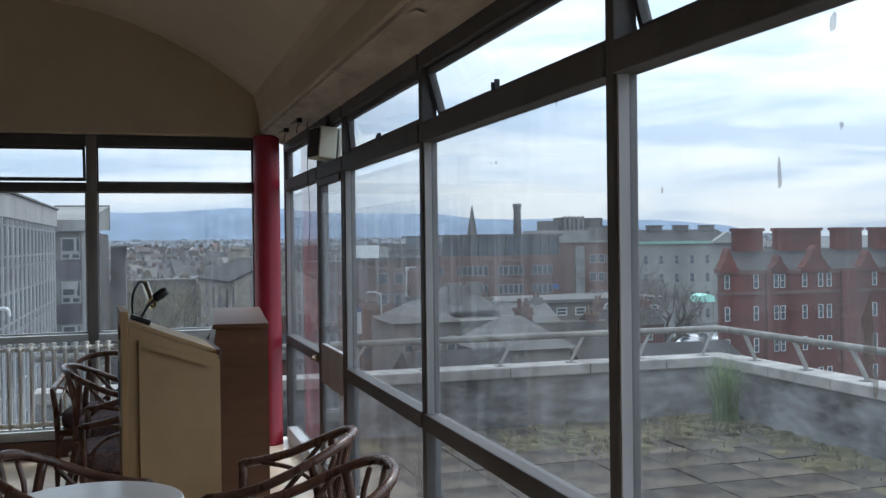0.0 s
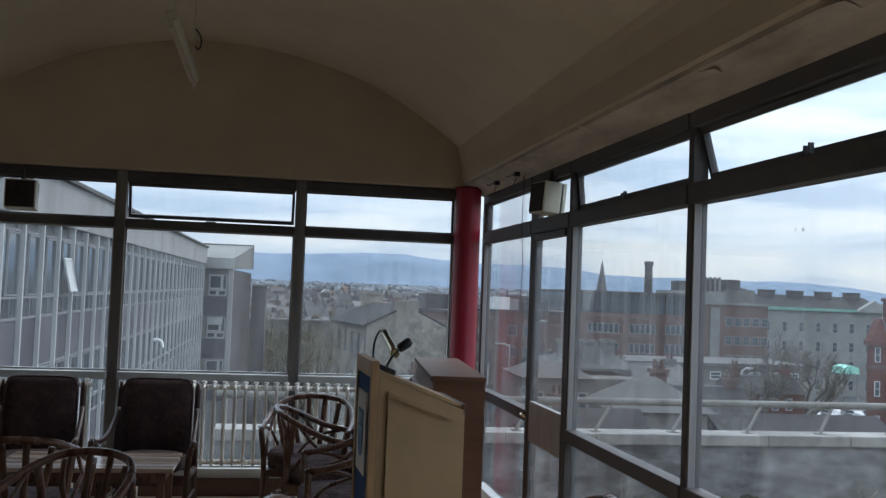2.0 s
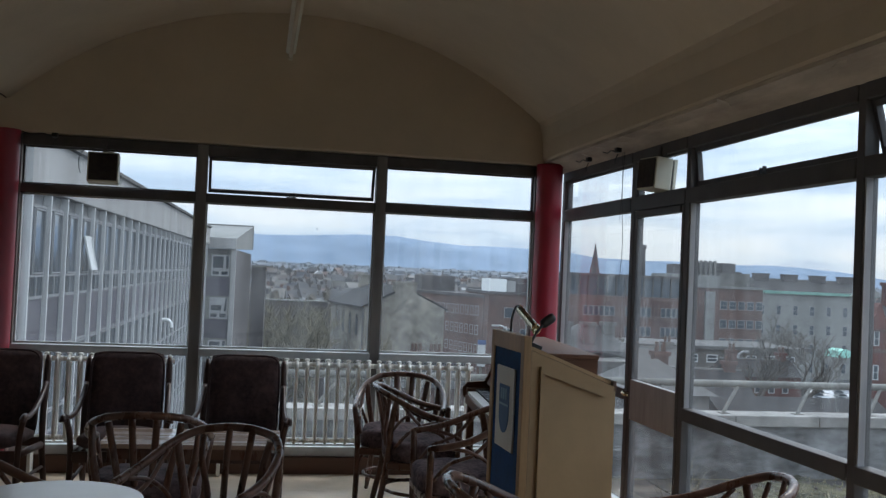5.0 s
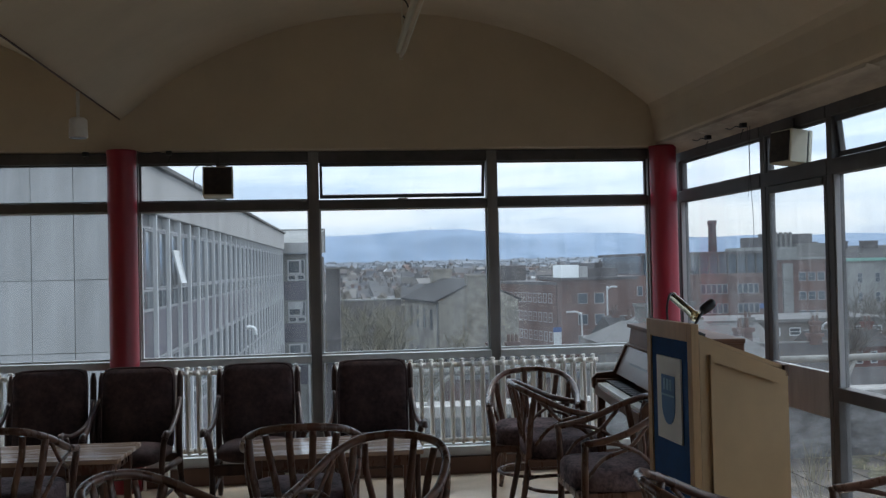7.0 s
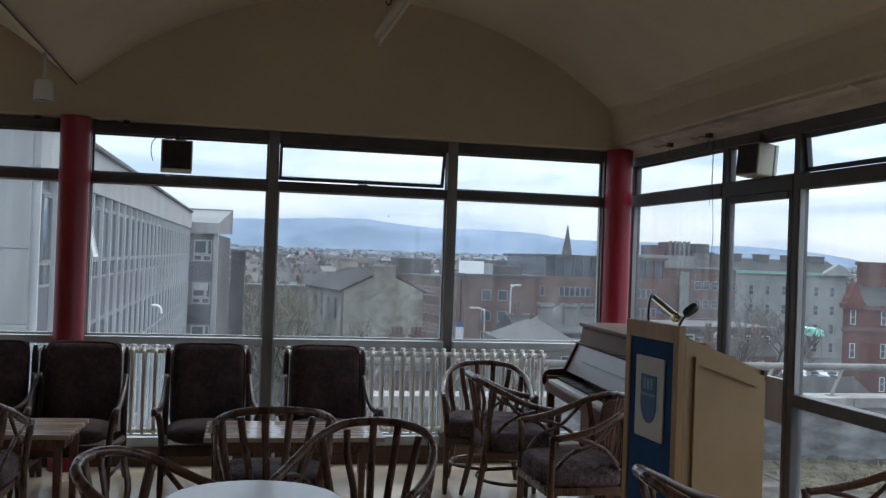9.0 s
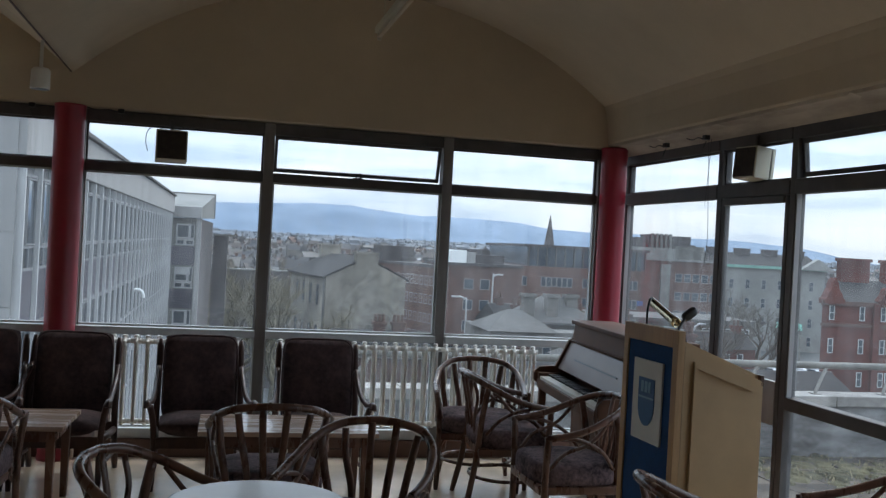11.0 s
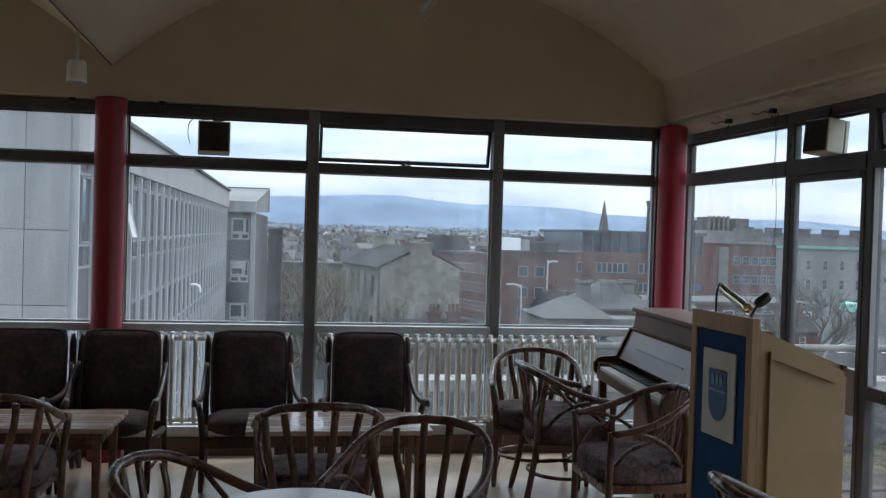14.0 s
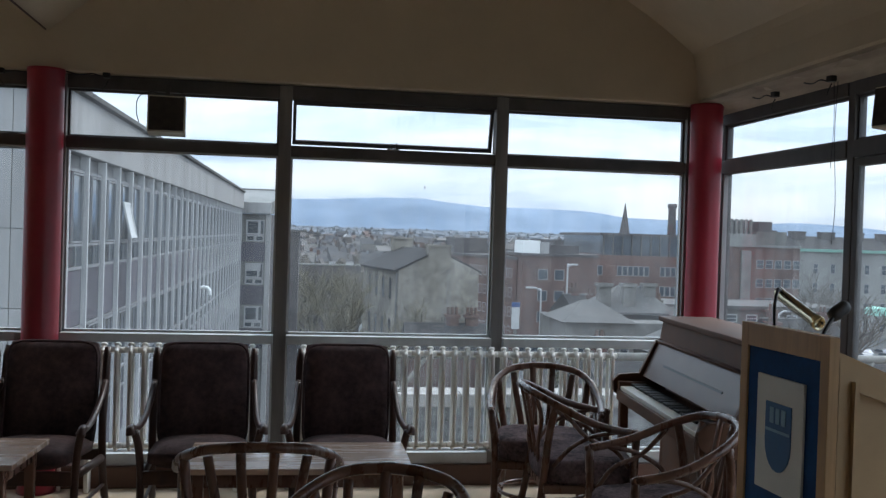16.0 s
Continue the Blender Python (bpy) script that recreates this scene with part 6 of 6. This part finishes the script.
plq = boxes("plaque", [(-0.002, 0.007, 0.12, W - 0.12, 0.715, 1.055)], PLAQUE, lt, "pale square plaque with a blue crest", bevel=0.002)
bm = bmesh.new()
sh = [(-0.075, 0.095), (0.075, 0.095), (0.075, -0.02)] + [(0.075 * math.cos(a), -0.02 - 0.085 * math.sin(a)) for a in (math.pi * k / 10 for k in range(1, 10))] + [(-0.075, -0.02)]
prism(bm, [(W / 2 + u, 0.885 + v) for u, v in sh], "x", -0.005, -0.0021)
shield = part("shield", bm, CRESTB, plq)
bm = bmesh.new()
for k in (-1, 0, 1):
    box(bm, -0.0075, -0.0055, W / 2 + k * 0.034 - 0.011, W / 2 + k * 0.034 + 0.011, 0.92, 0.966)
part("emblem", bm, CRESTL, plq)
boxes("emblem_band", [(-0.0072, -0.0052, W / 2 - 0.07, W / 2 + 0.07, 0.895, 0.903)], CRESTL, plq)
bm = bmesh.new()
prism(bm, [(0.035, 1.147), (D + 0.005, 1.007), (D + 0.005, 1.022), (0.035, 1.162)], "y", 0.0225, W - 0.0225)
part("reading_top", bm, LECTC, lt)
boxes("book_stop", [(D - 0.012, D + 0.006, 0.0, W, 0.985, 1.03)], LECTD, lt, bevel=0.003)
boxes("back_panel", [(D - 0.03, D - 0.012, 0.0225, W - 0.0225, 0.0, 0.35)], LECTD, lt)
boxes("shelf", [(0.04, D - 0.03, 0.0225, W - 0.0225, 0.70, 0.718)], LECTC, lt)
bm = bmesh.new()
tube(bm, smooth_points([(0.075, 0.41, 1.135), (0.066, 0.415, 1.19), (0.072, 0.43, 1.255), (0.10, 0.46, 1.302), (0.132, 0.49, 1.294)], 5), 0.0055, 8)
lamp = part("lamp_stem", bm, BLACKP, lt, soft=True)
bm = bmesh.new()
lathe(bm, [(0.002, -0.122), (0.013, -0.122), (0.0195, -0.115), (0.0195, 0.095), (0.022, 0.097), (0.022, 0.118), (0.019, 0.120), (0.017, 0.10), (0.002, 0.098)], 20)
aim = Vector((0.02, -0.235, -0.085)).to_track_quat("Z", "Y").to_matrix().to_4x4()
bmesh.ops.transform(bm, matrix=Matrix.Translation((0.14, 0.40, 1.252)) @ aim, verts=bm.verts[:])
part("lamp_shade", bm, BRASS, lamp, "polished brass cylinder shade", soft=True)
bm = bmesh.new()
tube(bm, smooth_points([(0.09, 0.20, 1.135), (0.10, 0.205, 1.165), (0.125, 0.215, 1.205), (0.16, 0.23, 1.238)], 5), 0.006, 8)
mic = part("microphone_stem", bm, BLACKP, lt, soft=True)
bm = bmesh.new()
box(bm, -0.045, 0.045, -0.035, 0.035, 0.0, 0.022, bevel=0.005)
bmesh.ops.transform(bm, matrix=Matrix.Translation((0.09, 0.20, 1.144)) @ Matrix.Rotation(radians(20), 4, "Y"), verts=bm.verts[:])
part("microphone_base", bm, BLACKP, mic)
bm = bmesh.new()
lathe(bm, [(0.003, -0.036), (0.017, -0.034), (0.021, -0.02), (0.0215, 0.02), (0.016, 0.034), (0.003, 0.036)], 14)
bmesh.ops.transform(bm, matrix=Matrix.Translation((0.185, 0.24, 1.255)) @ Matrix.Rotation(radians(58), 4, "Y"), verts=bm.verts[:])
part("microphone_head", bm, BLACKP, mic, "black foam microphone head", soft=True)


# ---- loudspeakers hung in the top lights ----
def loudspeaker(m):
    s = thing("loudspeaker", (0, 0, 0), "cream box loudspeaker with a dark grille hung at the window", "loudspeaker", "wall loudspeakers")
    s.matrix_basis = m
    boxes("case", [(-0.105, 0.105, -0.055, 0.07, -0.105, 0.105)], CREAMP, s, bevel=0.008)
    boxes("grille", [(-0.095, 0.095, -0.064, -0.0555, -0.095, 0.095)], GRILLE, s, "dark brown cloth grille", bevel=0.003)
    boxes("seam", [(-0.098, 0.098, 0.0705, 0.080, -0.098, 0.098)], BLACKP, s)
    boxes("rear_cover", [(-0.104, 0.104, 0.0805, 0.105, -0.104, 0.104)], CREAMP, s, bevel=0.004)
    boxes("bracket", [(-0.012, 0.012, 0.02, 0.05, 0.106, 0.19)], ALUD, s, bevel=0.002)
    bm = bmesh.new()
    tube(bm, smooth_points([(-0.02, 0.05, 0.105), (-0.07, 0.05, 0.14), (-0.13, 0.04, 0.13), (-0.165, 0.03, 0.09), (-0.17, 0.03, 0.02), (-0.155, 0.03, -0.04)], 5), 0.0028, 6)
    tube(bm, smooth_points([(-0.08, 0.03, 0.12), (-0.03, 0.02, 0.128), (0.03, 0.03, 0.12), (0.09, 0.02, 0.13), (0.05, 0.03, 0.15)], 5), 0.0028, 6)
    part("cable", bm, BLACKP, s, soft=True)
    return s


loudspeaker(Matrix.Translation((-3.285, -0.17, 2.165)) @ pose(0, 0, 0, -4, 0, 4))
loudspeaker(Matrix.Translation((0.10, -1.93, 2.168)) @ pose(0, 0, 0, -5, 0, -80) @ Matrix.Scale(0.9, 4))

# ---- lights hung from the vaults ----
fl = thing("fluorescent_light", (-2.04, -1.9, 2.88), "white fluorescent batten hung on rods below the vault", "light")
boxes("batten", [(-0.03, 0.03, -0.75, 0.75, -0.01, 0.035)], CREAMP, fl, bevel=0.01)
bm = bmesh.new()
tube(bm, [(0, -0.72, -0.03), (0, 0.72, -0.03)], 0.012, 10)
part("tube", bm, CEIL, fl, soft=True)
boxes("tube_holder", [(-0.012, 0.012, -0.75, -0.72, -0.05, -0.01)], CREAMP, fl)
boxes("tube_holder", [(-0.012, 0.012, 0.72, 0.75, -0.05, -0.01)], CREAMP, fl)
for y in (-0.6, 0.6):
    bm = bmesh.new()
    tube(bm, [(0, y, 0.03), (0, y, 0.52)], 0.0045, 8)
    part("rod", bm, CREAMP, fl, soft=True)
bm = bmesh.new()
tube(bm, smooth_points([(0.006, 0.6, 0.30), (0.03, 0.605, 0.27), (0.045, 0.60, 0.22), (0.03, 0.60, 0.17), (0.006, 0.6, 0.19)], 5), 0.005, 6)
part("cable", bm, BLACKP, fl, soft=True)

tr = thing("track_spotlight", (-3.96, -1.3, 2.62), "white cylinder spotlight on a thin ceiling track", "light")
bm = bmesh.new()
box(bm, -0.003, 0.003, -2.05, 1.15, -0.006, 0.004)
part("track", bm, LECTD, tr)
bm = bmesh.new()
lathe(bm, [(0.050, -0.285), (0.054, -0.280), (0.051, -0.180), (0.038, -0.167), (0.010, -0.162), (0.010, -0.012)], 20)
sp = part("spot_head", bm, WHITEP, tr, soft=True)
bm = bmesh.new()
lathe(bm, [(0.002, -0.277), (0.046, -0.281), (0.049, -0.287)], 20)
part("lamp_face", bm, BLACKP, sp)


# ---- old wiring left at the window heads ----
def junction_box(x, y, z, turn, label):
    j = thing("junction_box", (x, y, z), label, "junction box", "old wiring boxes", turn=turn)
    bm = bmesh.new()
    box(bm, -0.02, 0.02, -0.012, 0.022, -0.008, 0.022, bevel=0.004)
    part("case", bm, BLACKP, j)
    bm = bmesh.new()
    tube(bm, smooth_points([(-0.03, 0.0, 0.0), (-0.08, -0.005, 0.012), (-0.15, 0.0, 0.004), (-0.23, 0.005, 0.02)], 4), 0.0035, 6)
    tube(bm, smooth_points([(0.01, 0.0, -0.018), (0.0, -0.01, -0.05), (-0.02, -0.005, -0.075)], 4), 0.003, 6)
    part("cable", bm, BLACKP, j, soft=True)
    return j


junction_box(-3.63, -0.125, 2.375, 0, "small dark junction box with loose wires by the column")
junction_box(-4.2, -0.125, 2.37, 180, "small dark junction box with loose wires by the column")
junction_box(0.03, -1.49, 2.352, -86, "small dark junction box above the terrace door")
junction_box(0.03, -0.93, 2.352, -86, "small dark junction box above the terrace glazing")
hc = thing("hanging_cable", (0.10, -1.44, 2.345), "thin dark cable hanging loose in front of the glazing", "cable")
bm = bmesh.new()
tube(bm, smooth_points([(0, 0, 0.015), (-0.004, 0.006, -0.25), (0.006, -0.004, -0.6), (0.0, 0.008, -0.8)], 6), 0.0018, 6)
tube(bm, smooth_points([(0, 0.035, 0.015), (0.004, 0.03, -0.2), (-0.004, 0.036, -0.42)], 6), 0.0016, 6)
part("strand", bm, BLACKP, hc, soft=True)
